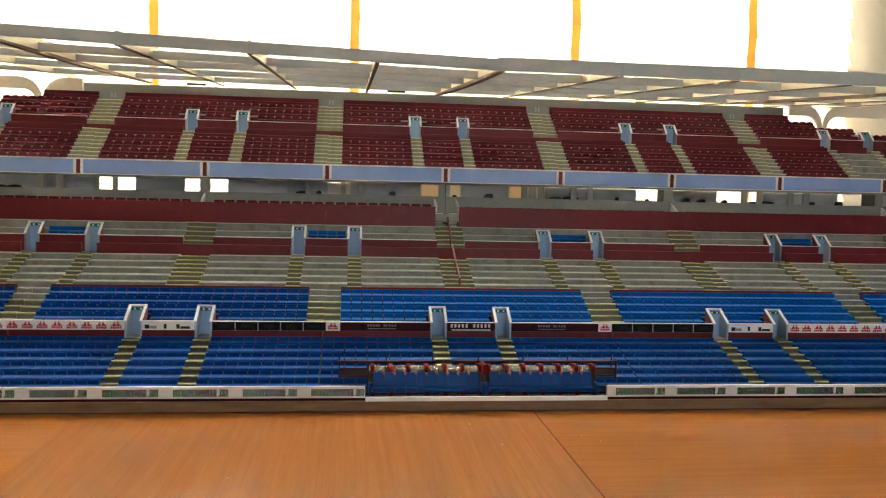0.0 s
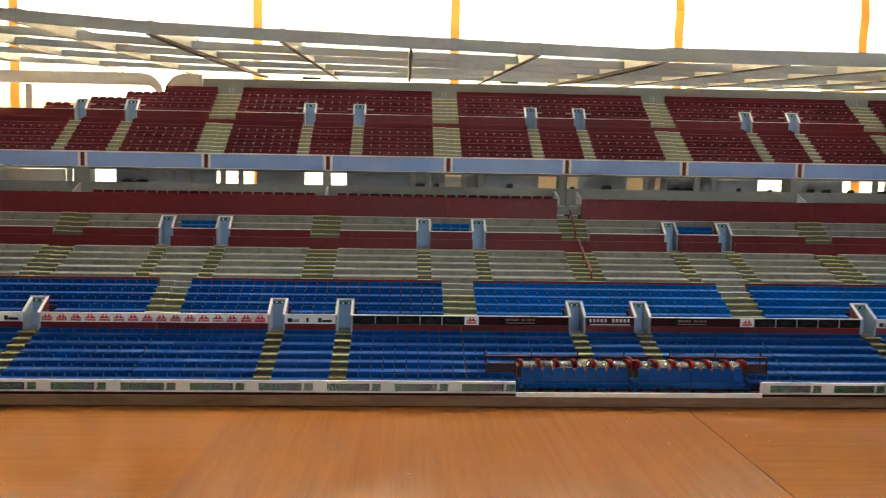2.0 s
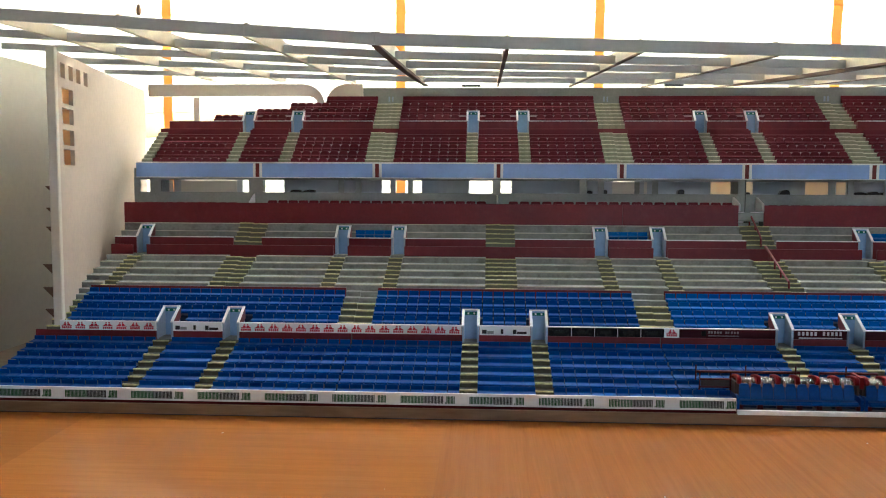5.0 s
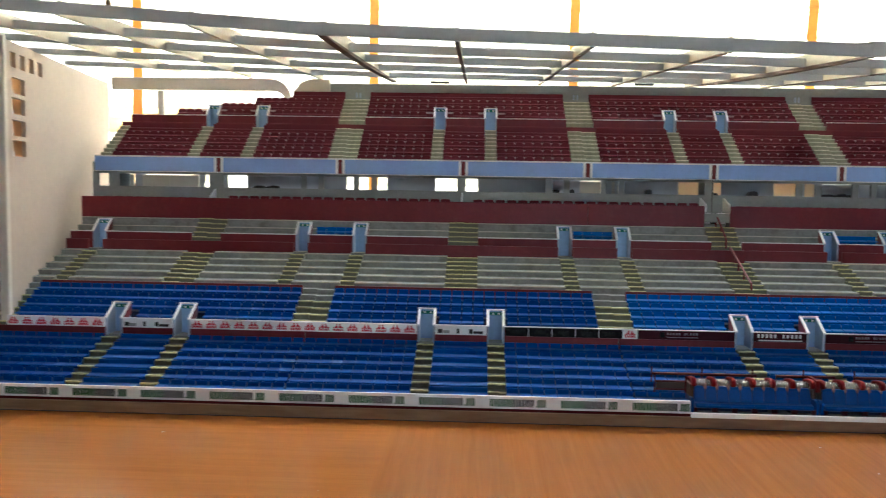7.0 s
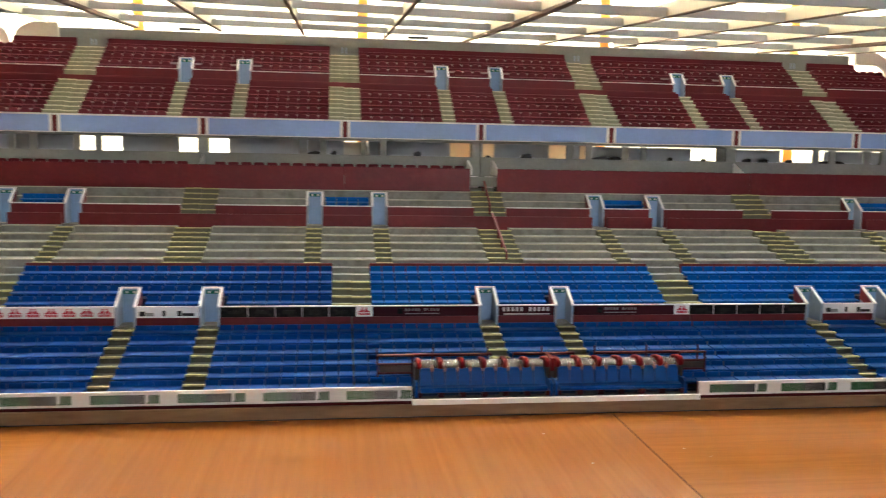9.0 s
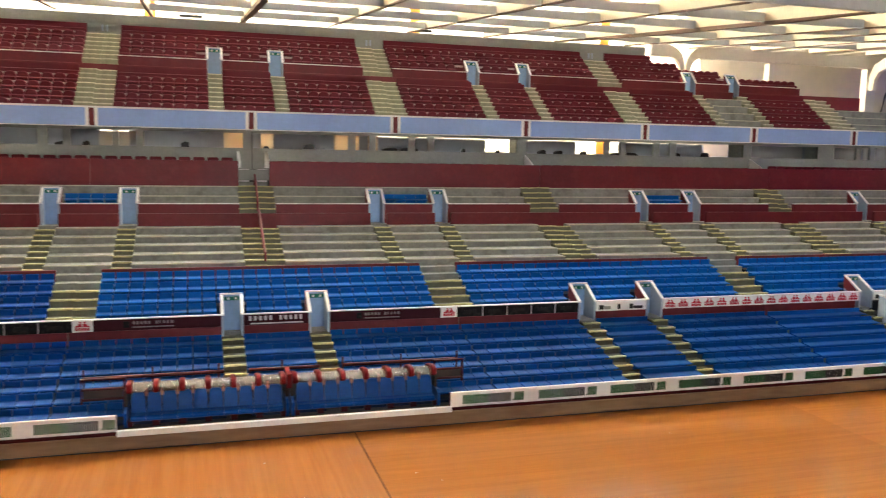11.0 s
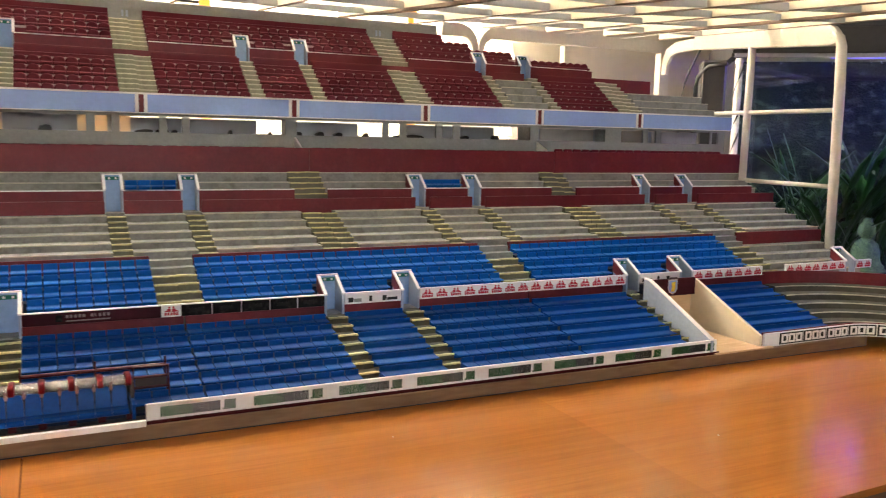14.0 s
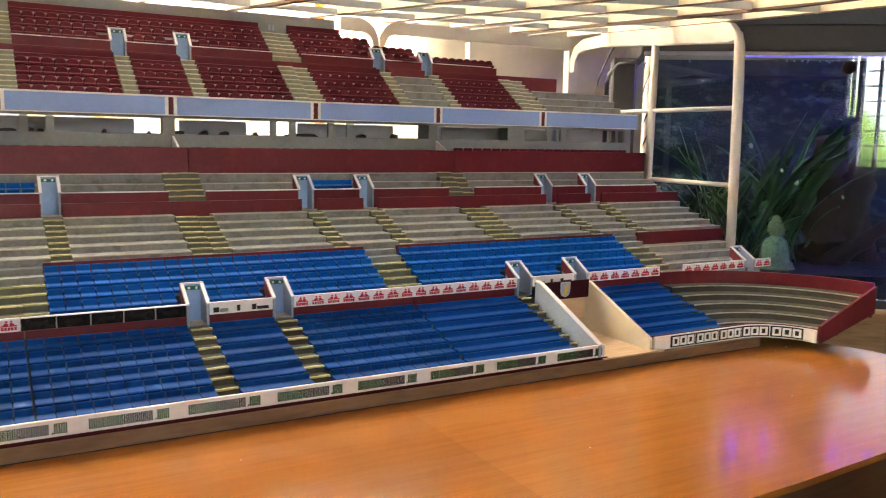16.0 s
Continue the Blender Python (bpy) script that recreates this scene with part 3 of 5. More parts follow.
def vomitory(x, yf, yb, zl, zf, zb, group, w=0.0152):
    """A walled entrance: sloping side walls with white copings, a blue back panel and an exit sign."""
    v = thing("vomitory", (x, yf, zl), "sky blue walled stand entrance with white coping and exit sign", "entrance", group)
    h, t = w / 2, 0.0016
    for sx in (-1, 1):
        a, b = sorted((sx * (h - t), sx * h))
        part("side_wall", Shape().prism([(yf - 0.001, zl), (yb, zl), (yb, zb), (yf - 0.001, zf)], x + a, x + b), vom_grey, v)
        a, b = sorted((sx * (h - t - 0.0002), sx * (h + 0.0006)))
        part("coping", Shape().prism([(yf - 0.0015, zf), (yb, zb), (yb, zb + 0.0011), (yf - 0.0015, zf + 0.0011)], x + a, x + b), white_card, v, "white painted coping")
        a, b = sorted((sx * (h + 0.0001), sx * (h + 0.0008)))
        part("outer_panel", Shape().prism([(yf + 0.002, zf - 0.008), (yb, zb - 0.010), (yb, zb - 0.0002), (yf + 0.002, zf + 0.0008)], x + a, x + b), maroon, v, "maroon outer face")
    part("back_panel", Shape().box(x - h + t, x + h - t, yb - 0.0012, yb, zl, zb), vom_blue, v, "sky blue back panel")
    part("head_coping", Shape().box(x - h - 0.0006, x + h + 0.0006, yb - 0.0013, yb + 0.0008, zb + 0.0001, zb + 0.0012), white_card, v, "white painted coping")
    part("floor_slab", Shape().box(x - h + t, x + h - t, yf, yb - 0.0012, zl - 0.001, zl + 0.0006), concrete, v, "worn grey floor")
    sg = part("exit_sign", Shape().box(x - h + t + 0.0006, x + h - t - 0.0006, yb - 0.0018, yb - 0.00125, zb - 0.0040, zb - 0.0012), sign_green, v, "teal exit sign")
    for dx in (-0.0032, 0.0022):
        part("pictogram", Shape().box(x + dx, x + dx + 0.0016, yb - 0.0021, yb - 0.00185, zb - 0.0034, zb - 0.0018), white_card, sg)
    return v


# ---- solid core under all the tiers ----
core = [(0.676, 0.0095), (0.676, 0.0098), (0.765, 0.033), (0.829, 0.066), (0.90, 0.098), (0.94, 0.108), (0.97, 0.124), (0.985, 0.146), (1.055, 0.150), (1.055, 0.0095)]
solid("stand_core", Shape().prism(core, WEST + 0.004, 0.632), core_paint, "dark painted core carrying the model stand terraces", "stand core", kind="structure")
core = [(0.7705, 0.0095), (0.7705, 0.035), (0.829, 0.062), (0.90, 0.098), (0.94, 0.108), (0.97, 0.124), (0.985, 0.146), (1.055, 0.150), (1.055, 0.0095)]
solid("stand_core_end", Shape().prism(core, 0.6321, EAST - 0.012), core_paint, "dark painted core carrying the end terraces", "stand core", kind="structure")
baseboard = thing("baseboard_plank", (0.0, 0.664, 0.0), "pale wooden baseboard plank under the model stand", "baseboard")
part("plank", Shape().box(-0.95, 0.826, 0.6645, 1.11, 0.0007, 0.0092), plank_wood, baseboard, bevel=0.0006)
part("red_lip", Shape().box(-0.90, 0.0133, 0.6655, 0.6668, 0.0093, 0.0112), lip_shade_red, baseboard, "thin maroon strip")
part("red_lip", Shape().box(0.2177, 0.652, 0.6655, 0.6668, 0.0093, 0.0112), lip_shade_red, baseboard, "thin maroon strip")
# Shadow line at the plank's foot, laid in as a dark strip.
part("shadow_strip", Shape().box(-0.95, 0.826, 0.6650, 0.67, -0.0002, 0.0006), core_paint, baseboard, "dark strip painted as the shadow under the plank")
part("dugout_sill", Shape().box(0.0136, 0.2174, 0.6640, 0.6668, 0.0088, 0.0122), white_card, baseboard, "white painted sill")

# ---- lower tier A ----
A_START, A_END = (0.680, 0.0095), (0.766, 0.0425)
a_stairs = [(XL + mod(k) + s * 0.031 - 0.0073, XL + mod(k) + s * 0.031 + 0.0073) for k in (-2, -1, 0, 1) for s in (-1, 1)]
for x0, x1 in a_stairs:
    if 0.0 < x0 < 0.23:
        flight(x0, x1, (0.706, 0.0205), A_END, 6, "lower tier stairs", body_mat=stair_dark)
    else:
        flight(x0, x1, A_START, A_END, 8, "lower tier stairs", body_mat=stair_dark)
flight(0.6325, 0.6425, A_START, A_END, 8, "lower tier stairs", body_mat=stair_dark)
splits = [(XL + (k + 0.5) * P - 0.0004, XL + (k + 0.5) * P + 0.0004) for k in (-2, -1, 0, 1)]
centre_label = "lower tier block of blue plastic seats on shade-darkened steps"
blue_label = "lower tier block of bright blue plastic seats on steps"
for x0, x1 in minus(WEST - 0.006, 0.632, a_stairs + splits):
    near_dugout = x0 > -0.03 and x1 < 0.26
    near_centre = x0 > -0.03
    seat_block(x0, x1, [(y - 0.0022, z) for y, z in A_ROWS] if x0 > 0.5 else A_ROWS, None if x0 > 0.5 else dim_data if near_centre else blue_data, 0.0085, centre_label if near_centre else blue_label, "lower tier seat blocks", tread_shade,
               gap=(lambda x, y: 0.0145 < x < 0.2140 and y < 0.715) if near_dugout else (lambda x, y: False))
    rail = Shape().box(x0, x1, 0.7664, 0.7685, 0.040, 0.0495)
    solid("maroon_rail_wall", rail, maroon, "low maroon wall behind the top row of blue seats", "wall", "rail walls", bevel=0.0003)

# ---- parapet and its boards ----
def emblem(x, y, zc, h, parent):
    """A red sportswear emblem as plain shapes: two leaning wedges over a bar."""
    s = Shape()
    for sx in (-1, 1):
        s.prism([(x + sx * a * h, zc + b * h) for a, b in ((0.02, -0.06), (0.72, -0.06), (0.62, 0.04), (0.43, 0.10), (0.36, 0.27), (0.09, 0.27), (0.05, 0.10))], y - 0.0003, y, "y")
        s.prism([(x + (sx * 0.20 + 0.115 * math.cos(a)) * h, zc + (0.40 + 0.10 * math.sin(a)) * h) for a in (0.0, 1.05, 2.1, 3.14, 4.19, 5.24)], y - 0.0003, y, "y")
    for k in range(5):
        a = x + (-0.66 + 0.27 * k) * h
        s.box(a, a + 0.21 * h, y - 0.0003, y, zc - 0.40 * h, zc - 0.12 * h)
    part("emblem", s, ink_red, parent, "red printed emblem")


def parapet(x0, x1, style, y=0.766, z0=0.0500, z1=0.0578):
    names = {"emblems": "white parapet board with a row of red printed emblems", "dark": "parapet board of dark photographic panels", "claret": "dark claret parapet board with faint pale lettering bars",
             "club": "claret parapet board with a bold row of pale bars", "sponsor": "white parapet board with small dark sponsor marks"}
    p = thing("parapet_board", ((x0 + x1) / 2, y, z0), names[style], "board", "parapet boards")
    card = {"emblems": white_card, "dark": photo_dark, "claret": claret_card, "club": claret_card, "sponsor": white_card}[style]
    part("panel", Shape().box(x0, x1, y - 0.0012, y + 0.0008, z0, z1), card, p)
    part("top_edge", Shape().box(x0, x1, y - 0.0014, y + 0.0010, z1 + 0.0001, z1 + 0.0008), white_card, p, "white edge")
    f, zc = y - 0.0013, (z0 + z1) / 2
    if style == "emblems":
        n = max(1, round((x1 - x0) / 0.0127))
        for k in range(n):
            emblem(x0 + (x1 - x0) * (k + 0.5) / n, f, zc, 0.0070, p)
    elif style == "dark":
        for k in range(1, 5):
            x = x0 + (x1 - x0) * k / 5
            part("divider", Shape().box(x - 0.0003, x + 0.0003, f - 0.0003, f, z0, z1), ink_pale, p)
        for k in range(5):
            x = x0 + (x1 - x0) * (k + 0.25) / 5
            part("faint_mark", Shape().box(x, x + 0.010, f - 0.0002, f, zc - 0.0014, zc + 0.0012), print_dim, p)
    elif style == "claret":
        m = x0 + (x1 - x0) * 0.30
        part("crest_mark", Shape().box(m - 0.006, m - 0.002, f - 0.0003, f, zc - 0.002, zc + 0.0024), photo_dark, p)
        for k, w in enumerate((0.0022, 0.0018, 0.0019, 0.0023, 0.0021, 0, 0.0022, 0.0010, 0.0017, 0.0018, 0.0022)):
            if w:
                part("letter_bar", Shape().box(m + 0.0025 * k, m + 0.0025 * k + w * 0.8, f - 0.0003, f, zc + 0.0002, zc + 0.0022), ink_dim, p)
        part("letter_bar", Shape().box(m, m + 0.027, f - 0.0003, f, zc - 0.0022, zc - 0.0014), ink_dim, p)
    elif style == "club":
        m, w = x0 + 0.003, (x1 - x0 - 0.006) / 11
        for k in range(11):
            if k != 5:
                part("letter_bar", Shape().box(m + w * k, m + w * k + w * 0.55, f - 0.0003, f, zc - 0.0004, zc + 0.0028), ink_pale, p)
        part("under_bar", Shape().box(m + 0.001, x1 - 0.004, f - 0.0003, f, zc - 0.0032, zc - 0.0022), ink_pale, p)
    else:
        for k, (u, w, h) in enumerate(((0.05, 0.09, 0.0036), (0.15, 0.13, 0.0026), (0.42, 0.05, 0.0042), (0.66, 0.07, 0.0040), (0.74, 0.19, 0.0022))):
            x = x0 + (x1 - x0) * u
            part("sponsor_mark", Shape().box(x, x + (x1 - x0) * w, f - 0.0003, f, zc - 0.0026, zc - 0.0026 + h), ink if k != 1 else ink_grey, p)


l_voms = [XL + mod(k) + s * 0.031 for k in (-2, -1, 0, 1, 2) for s in (-1, 1)] + [0.926]
for x in l_voms:
    vomitory(x, 0.766, 0.784, 0.0425, 0.0578, 0.0695, "lower stand entrances")


def lv(k, s, side):
    return XL + mod(k) + s * 0.031 + side * 0.0082


for x0, x1, style in ((WEST + 0.0185, lv(-2, -1, -1), "emblems"), (lv(-2, -1, 1), lv(-2, 1, -1), "sponsor"), (lv(-2, 1, 1), lv(-1, -1, -1), "emblems"), (lv(-1, -1, 1), lv(-1, 1, -1), "sponsor"),
                      (lv(-1, 1, 1), -0.0225, "dark"), (-0.0222, -0.0092, "emblems"), (-0.0089, lv(0, -1, -1), "claret"), (lv(0, -1, 1), lv(0, 1, -1), "club"), (lv(0, 1, 1), 0.2385, "claret"),
                      (0.2388, 0.2518, "emblems"), (0.2521, lv(1, -1, -1), "dark"), (lv(1, -1, 1), lv(1, 1, -1), "sponsor"), (lv(1, 1, 1), lv(2, -1, -1), "emblems"), (lv(2, -1, 1), lv(2, 1, -1), "sponsor"),
                      (lv(2, 1, 1), 0.800, "emblems"), (0.832, 0.9178, "emblems"), (0.9342, 0.958, "emblems")):
    parapet(x0, x1, style)

# ---- tier B ----
b_gangs = [(XL + (k + 0.5) * P - 0.0157, XL + (k + 0.5) * P + 0.0157) for k in (-2, -1, 0, 1)]
for x0, x1 in minus(WEST + 0.017, 0.796, b_gangs):
    seat_block(x0, x1, B_ROWS, light_low if x0 > -0.03 else low_data, 0.0085, "upper block of bright blue seats behind the parapet boards", "middle seat blocks", tread_shade,
               gap=lambda x, y: any(abs(x - v) < (0.0130 if y < 0.788 else 0.0120) for v in l_voms) and y < 0.795, cuts=[(v - 0.0077, v + 0.0077) for v in l_voms], y_min=0.7690)
    solid("maroon_rail_wall", Shape().box(x0, x1, 0.8295, 0.8315, 0.070, 0.0835), maroon, "low maroon wall behind the upper blue seats", "wall", "rail walls", bevel=0.0003)
for x0, x1 in b_gangs + [(0.7965, 0.828), (WEST + 0.002, WEST + 0.0165)]:
    flight(x0, x1, (0.771, 0.0475), (0.838, 0.0803), 7, "wide gangways", plain=2)


def terrace(x0, x1, steps, y_end, drop, label="bare grey concrete terrace steps with pale painted nosings"):
    t = thing("terrace_block", ((x0 + x1) / 2, steps[0][0], steps[0][1] - drop), label, "terrace", "bare terraces")
    for i, (y, z) in enumerate(steps):
        y2 = steps[i + 1][0] if i + 1 < len(steps) else y_end
        part("terrace_step", Shape().box(x0, x1, y, y2 + 0.0005, z - drop, z), concrete, t)
        part("nosing", Shape().box(x0 - 0.0001, x1 + 0.0001, y - 0.0004, y + 0.0003, z - 0.0007, z + 0.0002), nosing_paint, t, "pale painted step edge")
    return t


east_b = [(0.772 + 0.0145 * i, 0.0500 + 0.0068 * i) for i in range(4)]
terrace(0.8285, EAST - 0.006, east_b, 0.829, 0.012)
solid("maroon_rail_wall", Shape().box(0.8285, EAST, 0.8295, 0.8315, 0.066, 0.0835), maroon, "low maroon wall behind the bare end terrace", "wall", "rail walls", bevel=0.0003)

# ---- terrace C, walls M, terrace D ----
m_pairs = [XM + (k + 0.5) * P for k in (-3, -2, -1, 0, 1, 2)]
m_voms = [x + s * 0.031 - (0.009 if x < -0.5 else 0.003 if x < -0.2 else 0.0) for x in m_pairs for s in (-1, 1) if x + s * 0.031 > WEST + 0.02]
wide_c = [(XM + k * P - 0.0160, XM + k * P + 0.0160) for k in (-2, -1, 0, 1, 2)]
narrow_c = [(x - 0.0072, x + 0.0072) for x in m_voms]
for x0, x1 in minus(WEST, EAST + 0.004, wide_c + narrow_c):
    terrace(x0, x1, C_STEPS, 0.912, 0.013)
for x0, x1 in wide_c + narrow_c:
    flight(x0, x1, (0.834, 0.0800), (0.905, 0.1072), 8, "middle gangways")
vw = [(x - 0.0077, x + 0.0077) for x in m_voms]
for x0, x1 in minus(WEST, EAST + 0.012, vw):
    solid("walkway_wall", Shape().box(x0, x1, 0.912, 0.9145, 0.100, 0.1188), maroon, "low maroon walkway wall along the middle terrace", "wall", "walkway walls", bevel=0.0003)
for x0, x1 in minus(WEST, EAST - 0.014, vw + wide_c):
    w = thing("terrace_wall", ((x0 + x1) / 2, 0.924, 0.1), "maroon terrace wall with a thin white coping", "wall", "terrace walls")
    part("wall_panel", Shape().box(x0, x1, 0.9225, 0.925, 0.105, 0.1262), maroon, w)
    part("coping", Shape().box(x0, x1, 0.9222, 0.9253, 0.1263, 0.1271), white_card, w, "white coping line")
solid("walkway_floor", Shape().box(WEST, EAST, 0.9146, 0.9224, 0.098, 0.1085), concrete, "narrow concrete walkway between the maroon walls", "walkway", kind="structure")
for x in m_voms:
    vomitory(x, 0.9235, 0.9365, 0.1075, 0.1268, 0.1390, "middle stand entrances")
for x0, x1 in minus(WEST, EAST - 0.004, wide_c + vw):
    terrace(x0, x1, D_STEPS, 0.9562, 0.014)
for x0, x1 in vw:
    terrace(x0, x1, D_STEPS[1:], 0.9562, 0.014)
for x0, x1 in wide_c:
    flight(x0, x1, (0.925, 0.1175), (0.955, 0.1412), 5, "upper gangways")
for x in m_pairs[1:5]:
    row = thing("seat_row", (x, 0.938, 0.1235), "short row of blue seats between two entrances", "seat row", "short blue rows")
    for k in range(4):
        piece("seat", row_data, (x + (k - 1.5) * 0.0106, 0.9385, 0.1262), row)

# ---- red wall R and the executive boxes ----
RY, BY, WY = 0.957, 0.981, 1.038
for x0, x1 in ((WEST - 0.004, -0.03), (-0.0297, 0.0975), (0.1255, 0.40), (0.4003, 0.68), (0.6803, EAST + 0.002)):
    solid("balcony_wall", Shape().box(x0, x1, RY - 0.0003, RY + 0.0024, 0.128, 0.1640), maroon, "tall plain maroon balcony wall below the boxes", "wall", "balcony walls", bevel=0.0004)
portal = thing("centre_portal", (0.113, 0.976, 0.137), "pale grey central doorway behind the gap in the maroon wall", "doorway")
part("door_panel", Shape().box(0.0985, 0.1082, 0.973, 0.975, 0.1440, 0.1560), white_card, portal, bevel=0.0003)
part("door_panel", Shape().box(0.1158, 0.1250, 0.973, 0.975, 0.1440, 0.1560), white_card, portal, bevel=0.0003)
# Black sheet closes the doorway in place of the shade inside.
part("recess_shade", Shape().box(0.1084, 0.1156, 0.9755, 0.9775, 0.137, 0.1558), black_plastic, portal, "black sheet painted as the doorway's shade")
part("plinth", Shape().box(0.0985, 0.1250, 0.9732, 0.9752, 0.137, 0.1438), dark_grey, portal)
part("centre_seam", Shape().box(0.1112, 0.1117, BY - 0.0012, BY - 0.0001, 0.1562, 0.1925), core_paint, portal, "dark joint above the doorway")
for x in (0.0985, 0.1245):
    solid("gap_pier", Shape().prism([(RY + 0.0005, 0.1575), (BY - 0.0002, 0.1575), (BY - 0.0002, 0.1725), (RY + 0.0005, 0.1655)], x - 0.0011, x + 0.0011), white_card, "slim white sloping pier beside the central gap", "pier", "white piers")
solid("box_terrace", Shape().box(WEST, EAST - 0.01, RY + 0.0026, BY - 0.0002, 0.146, 0.1555), dark_grey, "dark grey walkway floor in front of the boxes", "walkway", kind="structure")
for x in (-0.4540, -0.1698, 0.3925, 0.6715):
    solid("partition", Shape().prism([(RY + 0.0028, 0.156), (BY - 0.0003, 0.156), (BY - 0.0003, 0.1740), (RY + 0.0028, 0.1650)], x - 0.0009, x + 0.0009), white_card, "slim white sloping partition in front of the boxes", "partition", "white piers")
for x0, x1 in ((-0.580, -0.470), (-0.435, -0.182), (-0.158, 0.094), (0.132, 0.380), (0.405, 0.660), (0.685, 0.932)):
    row = thing("box_seat_row", ((x0 + x1) / 2, 0.968, 0.1556), "row of maroon seats behind the balcony wall", "seat row", "box seat rows")
    rise = 0.1575 if -0.44 < x0 < 0.12 or x0 > 0.68 else 0.1550
    n = round((x1 - x0) / 0.0123)
    for k in range(n):
        piece("seat", bench_back, (x0 + (k + 0.5) * (x1 - x0) / n, 0.968, rise), row)
    part("bench_rail", Shape().box(x0, x1, 0.9665, 0.9675, 0.1556, rise + 0.003), maroon, row)

openings = [(-0.591, -0.579), (-0.566, -0.461), (-0.4445, -0.3548), (-0.3485, -0.335), (-0.328, -0.294), (-0.288, -0.2735), (-0.2675, -0.1755), (-0.166, -0.0755), (-0.067, -0.0545), (-0.048, -0.013),
            (-0.0075, 0.007), (0.0135, 0.103), (0.1125, 0.2045), (0.2115, 0.2255), (0.232, 0.2658), (0.2728, 0.2862), (0.293, 0.383), (0.3945, 0.485), (0.4915, 0.5045), (0.5115, 0.5455), (0.553, 0.566), (0.574, 0.662),
            (0.673, 0.765), (0.788, 0.821), (0.8285, 0.841), (0.849, 0.928), (0.930, 0.9406)]
boxes = thing("executive_boxes", (0.18, BY, 0.1556), "grey executive box front with a long row of small open windows", "box front")
zA, zB = 0.1758, 0.1900
part("sill_band", Shape().box(WEST - 0.002, EAST - 0.006, BY, BY + 0.003, 0.1556, zA), dark_grey, boxes)
part("head_band", Shape().box(WEST - 0.002, EAST - 0.006, BY, BY + 0.003, zB, 0.1930), dark_grey, boxes)
x = WEST - 0.002
for a, b in openings + [(EAST - 0.006, 0)]:
    part("pier", Shape().box(x, a, BY, BY + 0.003, zA, zB), dark_grey, boxes)
    x = b
room_grey = surface("box interior grey", (0.42, 0.45, 0.47), 0.7, 0.3, 45)
milky_wall = blind_material("milky back wall", (0.52, 0.56, 0.62), 0.30)
milky_card = blind_material("milky white card", (0.75, 0.73, 0.7), 0.42)
tan_card = blind_material("tan card", (0.92, 0.80, 0.66), 0.72)
part("room_floor", Shape().box(WEST, EAST - 0.006, BY + 0.0031, WY + 0.006, 0.168, 0.1712), room_grey, boxes)
gaps = [(-0.595, -0.572), (-0.558, -0.492), (-0.485, -0.433), (-0.311, -0.262), (-0.2033, -0.152), (-0.029, -0.003), (0.088, 0.111), (0.1245, 0.136), (0.200, 0.2245), (0.236, 0.245), (0.368, 0.410), (0.478, 0.533), (0.647, 0.684)]
x = WEST
for a, b in gaps + [(EAST - 0.006, 0)]:
    part("back_wall", Shape().box(x, a, WY, WY + 0.001, 0.1713, 0.1925 if x < 0.24 else 0.1902), milky_wall, boxes)
    if b > 0.3:
        part("gap_sill", Shape().box(a, b, WY, WY + 0.001, 0.1713, 0.1768), milky_card, boxes)
    x = b
for a, b, y, m, note in ((-0.560, -0.490, 1.030, milky_card, "pale inner panel"), (-0.598, -0.570, 1.030, milky_card, "pale inner panel"), (-0.030, -0.002, 1.0355, milky_card, "cream inner panel"), (0.008, 0.0115, 1.0355, milky_card, "cream inner panel"),
                        (0.087, 0.112, 1.0355, tan_card, "tan inner panel"), (0.1235, 0.137, 1.0355, tan_card, "tan inner panel"), (0.199, 0.2255, 1.0355, tan_card, "tan inner panel"), (0.235, 0.246, 1.0355, tan_card, "tan inner panel"),
                        (0.700, 0.776, 1.020, milky_card, "pale inner panel"), (0.795, 0.850, 1.010, milky_card, "pale inner panel"), (0.854, 0.926, 1.005, milky_card, "pale inner panel")):
    part("inner_panel", Shape().box(a, b, y, y + 0.0012, 0.1714, 0.1924 if m is tan_card else 0.1896), m, boxes, note)
for (a, b), (c, d) in zip(openings, openings[1:]):
    if c - b > 0.0085:
        part("room_divider", Shape().box((b + c) / 2 - 0.0008, (b + c) / 2 + 0.0008, BY + 0.0032, WY - 0.022 if c > 0.38 else WY - 0.016, 0.1714, 0.1925), room_grey, boxes)
rnd = random.Random(9)
for a, b, h in ((-0.4235, -0.409, 0.0072), (-0.4075, -0.392, 0.0074), (-0.0685, -0.055, 0.0078), (-0.044, -0.0375, 0.0085), (0.046, 0.0538, 0.0095), (0.1655, 0.1775, 0.0095), (0.1257, 0.131, 0.0065), (0.249, 0.2655, 0.0072), (0.268, 0.2805, 0.0080),
                (0.282, 0.288, 0.0070), (0.3375, 0.341, 0.0082), (0.378, 0.381, 0.0075), (0.4005, 0.4125, 0.0080), (0.428, 0.436, 0.0085), (0.4480, 0.4565, 0.0082), (0.517, 0.552, 0.0075), (0.481, 0.4865, 0.0082), (0.598, 0.608, 0.0080), (0.640, 0.647, 0.0090)):
    m, q = (a + b) / 2, b - a
    blob = [(a, 0.1714), (b, 0.1714), (b, 0.1714 + h * rnd.uniform(0.6, 0.9)), (m + q * 0.38, 0.1714 + h * 0.94), (m + q * 0.1, 0.1714 + h), (m - q * 0.3, 0.1714 + h * rnd.uniform(0.85, 1.0)), (a, 0.1714 + h * rnd.uniform(0.5, 0.85))]
    part("furniture", Shape().prism(blob, 1.0255, 1.033, "y"), black_plastic, boxes, "small dark furniture shape")

